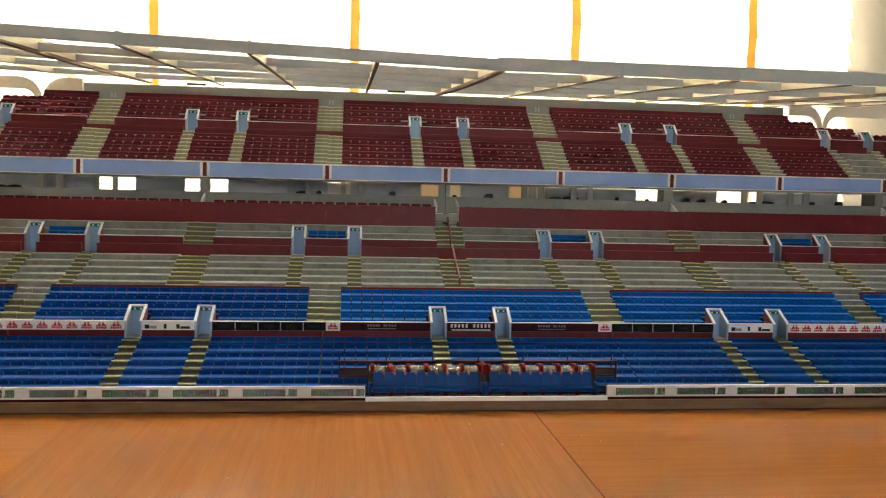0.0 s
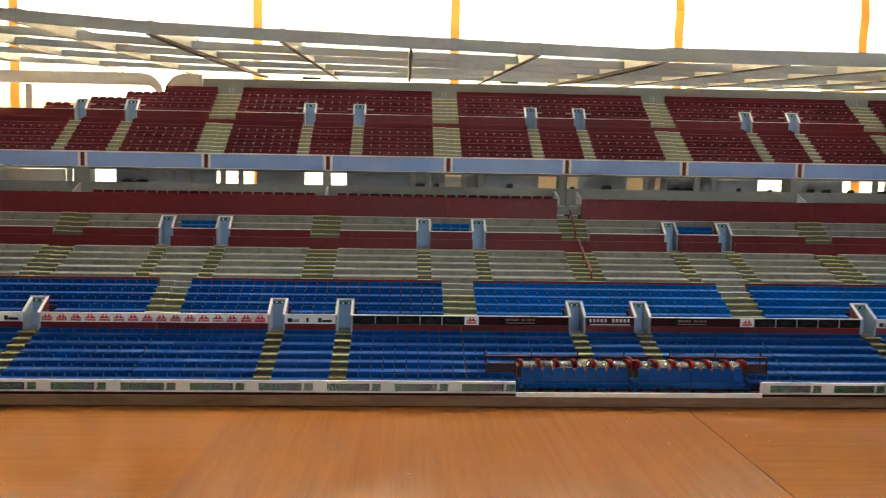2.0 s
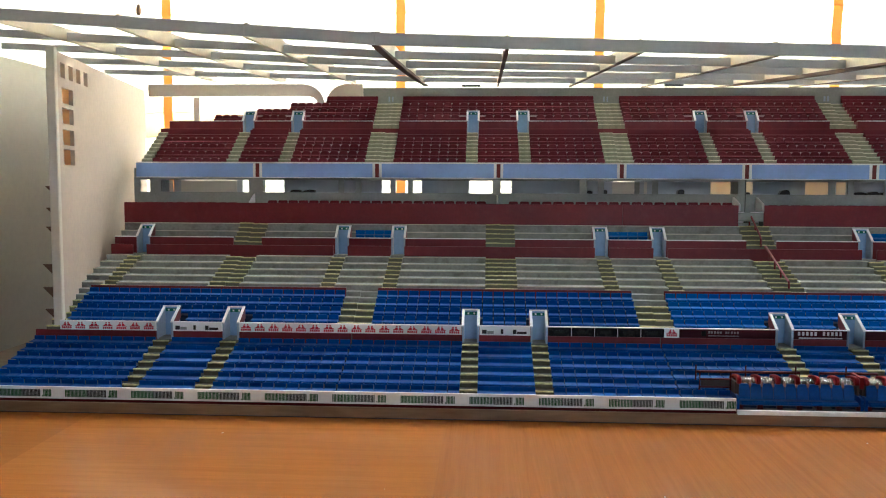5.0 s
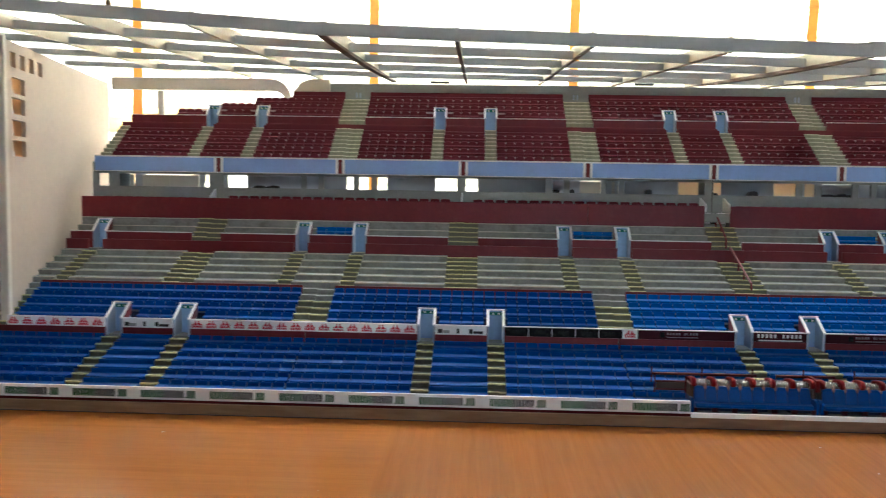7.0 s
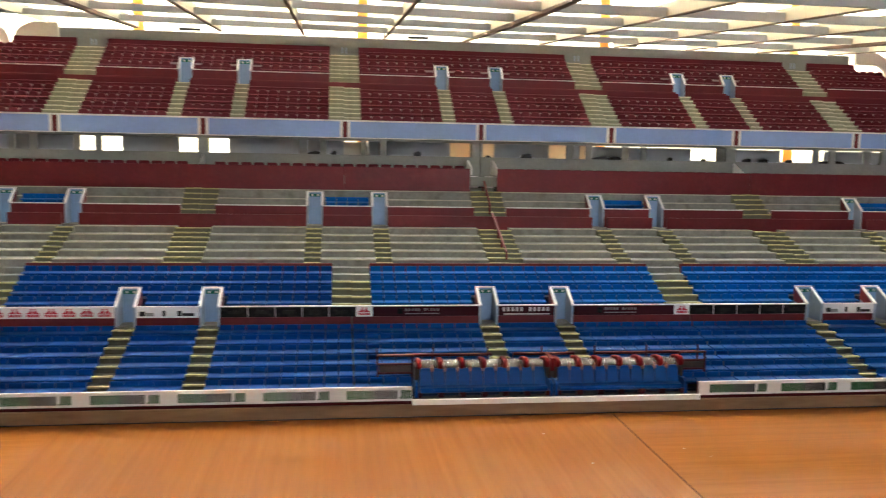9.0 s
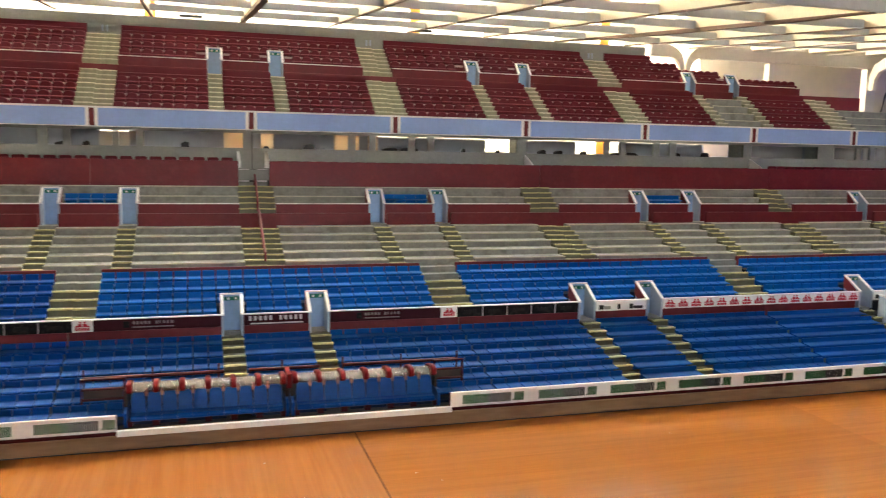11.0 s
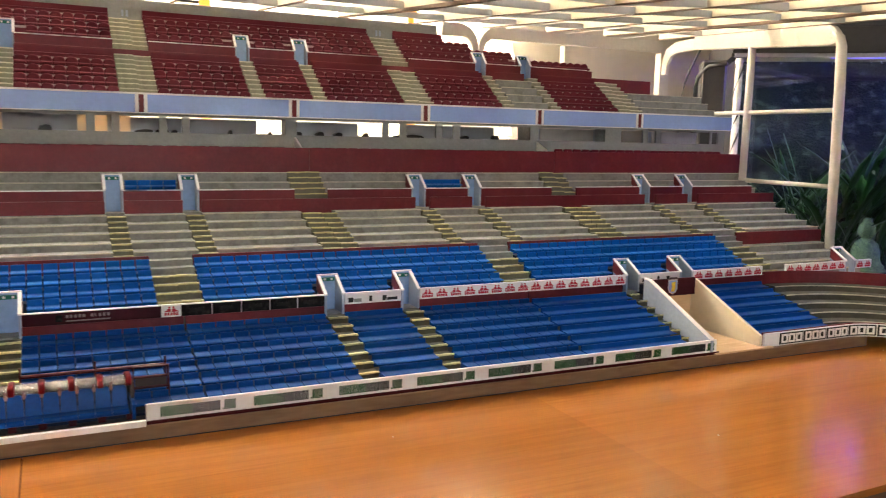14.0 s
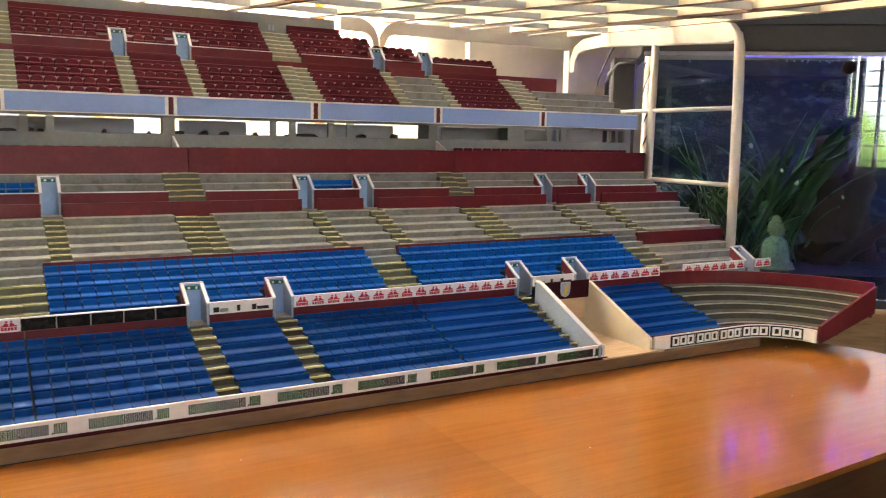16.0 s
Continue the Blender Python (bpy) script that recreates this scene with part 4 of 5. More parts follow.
# ---- upper tier ----
FW = WEST + 0.0038
up = thing("upper_tier_fascia", (0.18, 0.974, 0.193), "sky blue upper tier fascia with white edges and maroon marks", "fascia")
marks = [XU + j * P / 2 for j in range(-4, 6)]
xs = [FW] + marks + [EAST - 0.002]
for a, b in zip(xs, xs[1:]):
    part("fascia_panel", Shape().box(a + 0.0001, b - 0.0001, 0.9738, 0.9765, 0.1935, 0.2092), sky_panel, up)
part("top_edge", Shape().box(FW, EAST - 0.002, 0.9733, 0.9770, 0.2093, 0.2108), white_card, up, "white top edge")
part("bottom_edge", Shape().box(FW, EAST - 0.002, 0.9733, 0.9770, 0.1926, 0.1934), white_card, up, "white bottom edge")
for m in marks:
    part("red_mark", Shape().box(m - 0.0022, m + 0.0022, 0.9733, 0.9737, 0.1935, 0.2092), maroon, up, "maroon mark")
    for sx in (-1, 1):
        part("white_mark", Shape().box(m + sx * 0.0038 - 0.0015, m + sx * 0.0038 + 0.0015, 0.9734, 0.97375, 0.1935, 0.2092), white_card, up)
solid("upper_tier_slab", Shape().prism([(0.9772, 0.1932), (1.115, 0.1932), (1.115, 0.2035), (0.9772, 0.2035)], WEST, EAST - 0.01), dark_grey, "grey slab carrying the upper tier", "slab", kind="structure")
solid("upper_tier_core", Shape().prism([(0.985, 0.2036), (1.112, 0.2036), (1.112, 0.258), (1.0745, 0.246), (1.049, 0.236)], WEST + 0.002, 0.79), dark_grey, "grey core under the upper tier seats", "core", kind="structure")

u_voms = [XU + mod(k) + s * 0.0310 for k in (-2, -1, 0, 1, 2) for s in (-1, 1)]
u_gangs = [(XU + (k + 0.5) * P - 0.0165, XU + (k + 0.5) * P + 0.0165) for k in (-2, -1, 0, 1)] + [(0.790, 0.8245)]
u_stairs = [(x - 0.0068, x + 0.0068) for x in u_voms]
bare = (XU + 2 * P - 0.0240, XU + 2 * P + 0.0240)
for x0, x1 in minus(WEST + 0.0165, 0.826, u_gangs + u_stairs):
    if bare[0] - 0.002 < x0 and x1 < bare[1] + 0.002:
        terrace(x0, x1, [(y - 0.010, z - 0.0065) for y, z in E_ROWS], 1.049, 0.012)
    else:
        seat_block(x0, x1, E_ROWS, maroon_data, 0.0085, "upper tier block of maroon plastic seats on steps", "upper tier seat blocks", maroon)
for x0, x1 in u_stairs + u_gangs + [(WEST + 0.004, WEST + 0.0163)]:
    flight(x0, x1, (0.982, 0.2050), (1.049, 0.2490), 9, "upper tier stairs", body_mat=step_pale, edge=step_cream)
terrace(0.8248, 0.945, [(y - 0.010, z - 0.0065) for y, z in E_ROWS][:4], 1.034, 0.012)
uv = [(x - 0.0074, x + 0.0074) for x in u_voms]
for x0, x1 in minus(WEST + 0.004, 0.884, uv):
    solid("upper_walkway_wall", Shape().box(x0, x1, 1.0490, 1.0512, 0.238, 0.2545 if x0 < 0.80 else 0.2520), maroon, "low maroon wall behind the lower upper-tier seats", "wall", "walkway walls", bevel=0.0003)
for x0, x1 in minus(WEST + 0.012, 0.806, uv + u_gangs):
    w = thing("upper_wall", ((x0 + x1) / 2, 1.060, 0.24), "maroon upper tier wall with a thin white coping", "wall", "terrace walls")
    part("wall_panel", Shape().box(x0, x1, 1.0585, 1.061, 0.240, 0.2640), maroon, w)
    part("coping", Shape().box(x0, x1, 1.0582, 1.0613, 0.2641, 0.2649), white_card, w, "white coping line")
for x in u_voms:
    vomitory(x, 1.0598, 1.0695, 0.2435, 0.2646, 0.2770, "upper stand entrances")
WEST_F, EAST_F = [-0.525, -0.475, -0.437, -0.392], [0.80, 0.690, 0.642, 0.610]
for x0, x1 in minus(-0.53, 0.80, u_gangs[:4]):
    blk = thing("seat_block", ((x0 + x1) / 2, F_ROWS[0][0], 0.2645), "rear upper block of maroon plastic seats under the roof", "seating block", "rear seat blocks")
    n = round((x1 - x0) / PITCH)
    for i, (y, top) in enumerate(F_ROWS):
        a, b = max(x0, WEST_F[i]), min(x1, EAST_F[i])
        if b - a > 0.01:
            for p, q in minus(a, b, [(v - 0.0075, v + 0.0075) for v in u_voms] if i == 0 else []):
                part("terrace_step", Shape().box(p, q, y - 0.0108, y + 0.0012, top - 0.0225, top - 0.0093), maroon, blk)
        if i == 3 and b - a > 0.01:
            part("top_bench", Shape().prism([(y, top - 0.0085), (y, top + 0.0008), (y - 0.0013, top + 0.0008), (y - 0.0018, top - 0.0043), (y - 0.0056, top - 0.0051), (y - 0.0056, top - 0.0085)], a, b), maroon_seat, blk, "plain maroon top bench")
        for k in range(n if i < 3 else 0):
            x = x0 + (k + 0.5) * (x1 - x0) / n
            if a <= x <= b and not (i == 0 and any(abs(x - v) < 0.0125 for v in u_voms)):
                piece("seat", maroon_data, (x, y, top - 0.0085), blk)
        if i < 3 and b - a > 0.01:
            part("seat_glint", Shape().box(a + 0.001, b - 0.001, y + 0.0003, y + 0.0010, top - 0.0023, top - 0.0001), glint_pale, blk, "pale strip painted as glints between the backrests")
            part("seat_beam", Shape().box(a + 0.001, b - 0.001, y + 0.0001, y + 0.0011, top - 0.009, top - 0.0025), maroon_seat, blk)
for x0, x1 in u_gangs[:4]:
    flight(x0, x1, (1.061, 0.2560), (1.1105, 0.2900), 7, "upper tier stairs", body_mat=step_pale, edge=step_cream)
solid("rear_wall", Shape().box(-0.345, 0.606, 1.114, 1.118, 0.262, 0.3115), dark_grey, "plain grey rear wall at the top of the stand", "wall", kind="structure")
for x0, x1 in u_gangs[:4]:
    for k in (-1, 1):
        xm = (x0 + x1) / 2 + k * 0.0022
        solid("door_mark", Shape().box(xm - 0.0010, xm + 0.0010, 1.1128, 1.1139, 0.2935, 0.3000), vom_grey, "small pale door mark on the rear wall", "door mark", "door marks")


# ---- pitch-side boards ----
def lettering(x0, x1, y, z0, z1, first, last, total):
    """Condensed blocks of letter size, standing for a web address."""
    s, w = Shape(), (x1 - x0) / total
    for k in range(first, last):
        a = x0 + w * k
        if k == total - 4:
            s.box(a + 0.55 * w, a + 0.9 * w, y - 0.0003, y, z0, z0 + 0.0011)
            continue
        s.box(a + 0.04 * w, a + 0.42 * w, y - 0.0003, y, z0, z1)
        s.box(a + 0.55 * w, a + 0.90 * w, y - 0.0003, y, z0, z1)
    return s


def pitch_board(x0, x1, starts, label):
    b = thing("advertising_board", ((x0 + x1) / 2, 0.669, 0.0093), label, "advertising board", "pitch-side boards")
    part("panel", Shape().box(x0, x1, 0.6672, 0.6692, 0.0096, 0.0208), white_card, b, bevel=0.0003)
    part("top_strip", Shape().box(x0, x1, 0.6694, 0.6712, 0.0096, 0.0199), maroon, b, "maroon backing strip")
    for s in starts:
        part("green_lettering", lettering(s, s + 0.0433, 0.6671, 0.0127, 0.0186, 0, 8, 19), ink_green, b, "green letter blocks")
        part("black_lettering", lettering(s, s + 0.0433, 0.6671, 0.0127, 0.0186, 8, 15, 19), ink, b, "black letter blocks")
        part("green_lettering", lettering(s, s + 0.0433, 0.6671, 0.0127, 0.0186, 15, 19, 19), ink_green, b, "green letter blocks")


pitch_board(-0.90, 0.0132, [-0.0305 - 0.0547 * k for k in range(16)], "long white advertising board with green and black letter blocks")
pitch_board(0.2178, 0.6505, [0.2255 + 0.0541 * k for k in range(8)], "white advertising board with green and black letter blocks by the tunnel")


# ---- dugouts ----
def dugout(x0, x1):
    d = thing("dugout", ((x0 + x1) / 2, 0.685, 0.0118), "team dugout with tall blue seats, maroon fins and milky canopy", "dugout", "team dugouts")
    n = 10
    w = (x1 - x0 - 0.005) / n
    h = w / 2 - 0.0001
    seat = Shape()
    seat.strip([[(-h * a, y, z), (h * a, y, z), (h * a, y + 0.0014, z), (-h * a, y + 0.0014, z)] for a, y, z in ((1.0, 0.0040, 0.0030), (0.97, 0.0048, 0.0070), (0.93, 0.0062, 0.0140), (0.84, 0.0070, 0.0168), (0.60, 0.0074, 0.0180))])
    seat.prism([(0.0052, 0.0030), (0.0052, 0.0066), (0.0030, 0.0062), (-0.0006, 0.0060), (-0.0018, 0.0050), (-0.0018, 0.0034), (-0.0008, 0.0026)], -h, h)
    data = seat.mesh("tall_seat", blue_canopy_dim)
    foot = Shape().box(-0.0021, 0.0021, -0.0016, 0.0050, -0.0016, 0.0024).mesh("foot", rail_dark)
    hook = Shape().prism([(0.0004, 0.0002), (0.0012, 0.0), (0.0012, -0.0032), (0.0004, -0.0046), (-0.0006, -0.0040), (-0.0004, -0.0020)], -0.0008, 0.0008).mesh("hook", hook_pink)
    for k in range(n):
        piece("tall_seat", data, (x0 + 0.0025 + w * (k + 0.5), 0.6785, 0.0103), d)
        if k:
            piece("hook", hook, (x0 + 0.0025 + w * k, 0.6856, 0.0304), d)
    part("seat_plinth", Shape().box(x0 + 0.002, x1 - 0.002, 0.6845, 0.689, 0.0093, 0.0122), tread_shade, d)
    part("rear_wall", Shape().box(x0, x1, 0.6985, 0.7005, 0.0093, 0.0304), dugout_brown, d, "dark brown rear wall")
    arc = [(0.7000, 0.0305), (0.6975, 0.0319), (0.6930, 0.0325), (0.6895, 0.0322), (0.6868, 0.0312), (0.6852, 0.0294)]
    part("canopy", Shape().prism(arc + [(y + 0.0006, z - 0.0008) for y, z in reversed(arc)], x0 + 0.001, x1 - 0.001), clear_canopy, d, "milky plastic canopy")
    fin = [(0.7006, 0.0298), (0.6978, 0.0334), (0.6930, 0.0346), (0.6880, 0.0352), (0.6845, 0.0352), (0.6822, 0.0342), (0.6812, 0.0322), (0.6812, 0.0298), (0.6826, 0.0286), (0.6846, 0.0284), (0.6853, 0.0296), (0.6870, 0.0314), (0.6930, 0.0327), (0.6985, 0.0300)]
    fin_data = Shape().prism(fin, -0.0017, 0.0017).mesh("fin", rail_red, bevel=0.0006)
    for k in range(7):
        x = x0 + 0.002 + (x1 - x0 - 0.004) * k / 6
        piece("fin", fin_data, (x, 0, 0), d)
        piece("foot", foot, (x, 0.6785, 0.0109), d)
    for x in (x0, x1):
        part("end_post", Shape().box(x - 0.0008, x + 0.0008, 0.6845, 0.7004, 0.0203, 0.0300), dugout_brown, d, "dark brown end cheek")
        part("blue_cheek", Shape().prism([(0.6765, 0.0093), (0.7000, 0.0093), (0.7000, 0.0202), (0.6800, 0.0202), (0.6765, 0.0185)], x - 0.0010, x + 0.0010), blue_canopy_dim, d, "blue end cheek")


dugout(0.0175, 0.1130)
dugout(0.1165, 0.2120)
link = thing("dugout_link", (0.1148, 0.69, 0.0118), "maroon link box with a dark panel between the two dugouts", "dugout link")
part("link_roof", Shape().box(0.1133, 0.1162, 0.6825, 0.7002, 0.0262, 0.0352), rail_red, link)
part("link_panel", Shape().box(0.1142, 0.1153, 0.690, 0.7002, 0.0093, 0.0261), dugout_brown, link, "dark brown panel")
for x0, x1 in ((-0.0085, 0.0160), (0.2135, 0.2335)):
    r = thing("side_rail", ((x0 + x1) / 2, 0.694, 0.02), "maroon tubular guard rail beside the dugout", "rail", "dugout rails")
    part("frame", Shape().tube([(x0, 0.694, 0.0180), (x0, 0.694, 0.0358), (x1, 0.694, 0.0358), (x1, 0.694, 0.0180)], 0.0011, 8), rail_dark, r)
    part("cross_bar", Shape().tube([(x0, 0.694, 0.0296), (x1, 0.694, 0.0296)], 0.0009, 8), rail_dark, r)
    part("cross_bar", Shape().tube([(x0, 0.694, 0.0232), (x1, 0.694, 0.0232)], 0.0009, 8), rail_dark, r)
    part("screen", Shape().box(x0 + 0.001, x1 - 0.001, 0.6938, 0.6946, 0.0241, 0.0288), dugout_brown, r, "dark brown infill")
long_rail = thing("back_rail", (0.1145, 0.7065, 0.02), "thin maroon rail behind the dugouts, open at the stairs", "rail")
for x0, x1 in ((-0.0085, 0.0755), (0.0915, 0.1375), (0.1535, 0.2335)):
    part("bar", Shape().tube([(x0, 0.7072, 0.0180), (x0, 0.7072, 0.0328), (x1, 0.7072, 0.0328), (x1, 0.7072, 0.0180)], 0.0012, 8), rail_dark, long_rail)
for k in range(7):
    x = -0.0085 + 0.242 * k / 6
    part("post", Shape().tube([(x, 0.7065, 0.019), (x, 0.7065, 0.0385)], 0.0006, 6), rail_dark, long_rail)

# ---- centre handrail ----
hr = thing("handrail", (0.1125, 0.90, 0.085), "maroon handrail down the middle of the central gangway", "handrail")
for path in ([(0.1125, 0.968, 0.1480), (0.1125, 0.962, 0.1525), (0.1125, 0.930, 0.1330), (0.1125, 0.9255, 0.1290), (0.1125, 0.9250, 0.1200)], [(0.1125, 0.9110, 0.1195), (0.1125, 0.9105, 0.1222), (0.1125, 0.840, 0.0925), (0.1125, 0.8385, 0.0860)]):
    part("rail", Shape().tube(path, 0.0011, 8), maroon, hr)
for y, z0, z1 in ((0.9655, 0.137, 0.1518), (0.945, 0.1275, 0.1424), (0.897, 0.104, 0.1166), (0.880, 0.098, 0.1094), (0.862, 0.0915, 0.1018)):
    part("post", Shape().tube([(0.1125, y, z0), (0.1125, y, z1)], 0.0010, 6), maroon, hr)

# ---- corner tunnel ----
tn = thing("tunnel", (0.673, 0.70, 0.0093), "players' corner tunnel with grey and cream sloping walls", "tunnel")
slope = [(0.6665, 0.0095), (0.752, 0.0095), (0.752, 0.0565), (0.745, 0.0560), (0.6665, 0.0205)]
part("grey_wall", Shape().prism(slope, 0.6435, 0.6465), vom_grey, tn, "pale grey sloping wall", bevel=0.0003)
part("white_coping", Shape().prism([(0.6663, 0.0206), (0.745, 0.0561), (0.752, 0.0566), (0.752, 0.0576), (0.745, 0.0571), (0.6663, 0.0216)], 0.6431, 0.6469), white_card, tn)
part("cream_wall", Shape().prism([(0.6685, 0.0095), (0.752, 0.0095), (0.752, 0.0550), (0.745, 0.0535), (0.6685, 0.0195)], 0.6985, 0.7015), cream, tn, "cream sloping wall", bevel=0.0003)
part("tunnel_floor", Shape().box(0.6467, 0.7100, 0.6640, 0.770, 0.0093, 0.0105), tunnel_wood, tn, "light plywood floor")
part("rear_board", Shape().box(0.6467, 0.6983, 0.7515, 0.7530, 0.0106, 0.0420), tunnel_wood, tn, "light plywood back")
part("claret_panel", Shape().box(0.6467, 0.6983, 0.7470, 0.7485, 0.0405, 0.0560), claret_card, tn, "claret panel")
cx, cz, fy = 0.672, 0.0488, 0.7469
shield = [(-0.0052, 0.0066), (0.0052, 0.0066), (0.0052, -0.002), (0.0038, -0.0050), (0.0, -0.0068), (-0.0038, -0.0050), (-0.0052, -0.002)]
cr = part("crest", Shape().prism([(cx + a, cz + b) for a, b in shield], fy - 0.0005, fy, "y"), ink_pale, tn, "pale shield crest")
part("crest_field", Shape().prism([(cx + a * 0.85, cz + b * 0.85) for a, b in shield], fy - 0.0008, fy - 0.00055, "y"), sky_panel, cr)
part("crest_charge", Shape().prism([(cx - 0.0026, cz - 0.0042), (cx + 0.0016, cz - 0.0044), (cx + 0.0026, cz - 0.001), (cx + 0.0024, cz + 0.0046), (cx - 0.0018, cz + 0.0040), (cx - 0.0012, cz)], fy - 0.0011, fy - 0.00085, "y"), gold, cr)

# ---- curved corner end ----
CX, CY = 0.803, 0.622


def bend(r, x_from, turn_end=7.0, n=14):
    """A plan line at y = CY + r from x_from, bent round the corner towards the pitch."""
    pts = [(x_from, CY + r)]
    for k in range(n + 1):
        a = radians(90 - (90 - turn_end) * k / n)
        pts.append((CX + r * math.cos(a), CY + r * math.sin(a)))
    return pts


def band(r0, r1, z0, z1, x_from, turn_end=7.0):
    s = Shape()
    s.strip([[(a[0], a[1], z0), (b[0], b[1], z0), (b[0], b[1], z1), (a[0], a[1], z1)] for a, b in zip(bend(r0, x_from, turn_end), bend(r1, x_from, turn_end))])
    return s


seat_block(0.7085, 0.7985, A_ROWS, None, 0.0085, "end block of bright blue seats by the curved corner", "lower tier seat blocks", tread_shade)
solid("maroon_rail_wall", Shape().box(0.7025, 0.811, 0.7664, 0.7685, 0.040, 0.0495), maroon, "low maroon wall behind the end block seats", "wall", "rail walls", bevel=0.0003)
corner = thing("corner_terrace", (0.86, 0.70, 0.005), "curved corner of bare grey terrace steps with pale edges", "terrace")
for i in range(6):
    r0, r1 = 0.0535 + 0.0150 * i, 0.0685 + 0.0150 * i
    z = 0.0125 + 0.0056 * i
    xs = 0.7992 + 0.0008 * i
    part("terrace_step", band(r0, r1 + 0.0004, z - 0.003 if i == 0 else z - 0.0066, z, xs), corner_shade_grey, corner)
    if i:
        part("nosing", band(r0 - 0.0004, r0 + 0.0004, z - 0.0007, z + 0.0002, xs - 0.0002), nosing_paint, corner, "pale painted step edge")
back_wall = part("back_wall", band(0.1436, 0.1460, 0.020, 0.0525, 0.811, 7.5), maroon, corner, "curved maroon back wall")
e0, e1 = bend(0.050, 0.8)[-1], bend(0.1400, 0.8, 6.5)[-1]
s = Shape()
quad = [(e0[0], e0[1], 0.0085), (e1[0], e1[1], 0.0255), (e1[0], e1[1], 0.0505), (e0[0], e0[1], 0.0240)]
s.strip([quad, [(x, y - 0.0025, z) for x, y, z in quad]])
part("end_wall", s, maroon, corner, "maroon sloping end wall")
cb = thing("curved_board", (0.80, 0.669, 0.0093), "curved white advertising board with five bold black marks", "advertising board")
part("panel", band(0.0452, 0.0470, 0.0096, 0.0208, 0.7025, 6), white_card, cb)
part("red_lip", band(0.0474, 0.0486, 0.0100, 0.0215, 0.7025, 6), maroon, cb, "maroon backing strip")
line = bend(0.0450, 0.7025, 6, 60)
lens_, acc = [0.0], 0.0
for a, b in zip(line, line[1:]):
    acc += math.dist(a, b)
    lens_.append(acc)


def along(d):
    for k in range(len(line) - 1):
        if lens_[k + 1] >= d:
            f = (d - lens_[k]) / (lens_[k + 1] - lens_[k])
            return Vector((line[k][0] + f * (line[k + 1][0] - line[k][0]), line[k][1] + f * (line[k + 1][1] - line[k][1]), 0))
    return Vector((*line[-1], 0))


def on_board(d0, d1, z0, z1, lift):
    """A patch lying on the curved board from d0 to d1 along it."""
    rows_ = []
    for k in range(7):
        d = d0 + (d1 - d0) * k / 6
        p, q = along(d), along(d + 0.0008)
        t = (q - p).normalized() if (q - p).length > 1e-6 else Vector((0, -1, 0))
        out = Vector((t.y, -t.x, 0))
        a, b = p + out * lift, p + out * (lift - 0.0004)
        rows_.append([(a.x, a.y, z0), (b.x, b.y, z0), (b.x, b.y, z1), (a.x, a.y, z1)])
    return Shape().strip(rows_)


for k in range(5):
    d = 0.0170 + 0.0280 * k
    mk = part("black_mark", on_board(d, d + 0.0270, 0.0106, 0.0203, 0.0005), ink, cb, "bold black mark")
    for a, b in ((0.0016, 0.0090), (0.0100, 0.0174), (0.0184, 0.0256)):
        part("white_bar", on_board(d + a, d + b, 0.0176, 0.0192, 0.0010), white_card, mk)
        part("white_bar", on_board(d + a, d + b, 0.0118, 0.0134, 0.0010), white_card, mk)
        part("white_bar", on_board(d + a, d + a + 0.0020, 0.01342, 0.01758, 0.0010), white_card, mk)
        part("white_bar", on_board(d + b - 0.0020, d + b, 0.01342, 0.01758, 0.0010), white_card, mk)


# ---- roof lattice ----
def lift(x):
    if x >= 0.118:
        return max(0.0, 0.028 * (x - 0.56) / 0.39)
    if x >= -0.25:
        return 0.0105 * (0.118 - x) / 0.368
    return 0.0105 + 0.0195 * (-0.25 - x) / 0.28


Y0, Y1 = 0.614, 1.117


def roof_z(x, y):
    f = (y - Y0) / (Y1 - Y0)
    return (0.2725 + lift(x)) * (1 - f) + (0.3115 + 0.25 * lift(x)) * f


roof = thing("roof_lattice", (0.18, 1.11, 0.312), "open lattice roof of white painted boards over the stand", "roof")
ribs = [XU + 0.0931 * k for k in range(-8, 10)]
cols = [-0.655] + [x for x in ribs if -0.63 < x < 0.95] + [0.957]


def board(xa, xb, y, h, th):
    za, zb = roof_z(xa, y), roof_z(xb, y)
    s = Shape()
    s.strip([[(x, y - th / 2, z), (x, y + th / 2, z), (x, y + th / 2, z + h), (x, y - th / 2, z + h)] for x, z in ((xa, za), (xb, zb))])
    return s


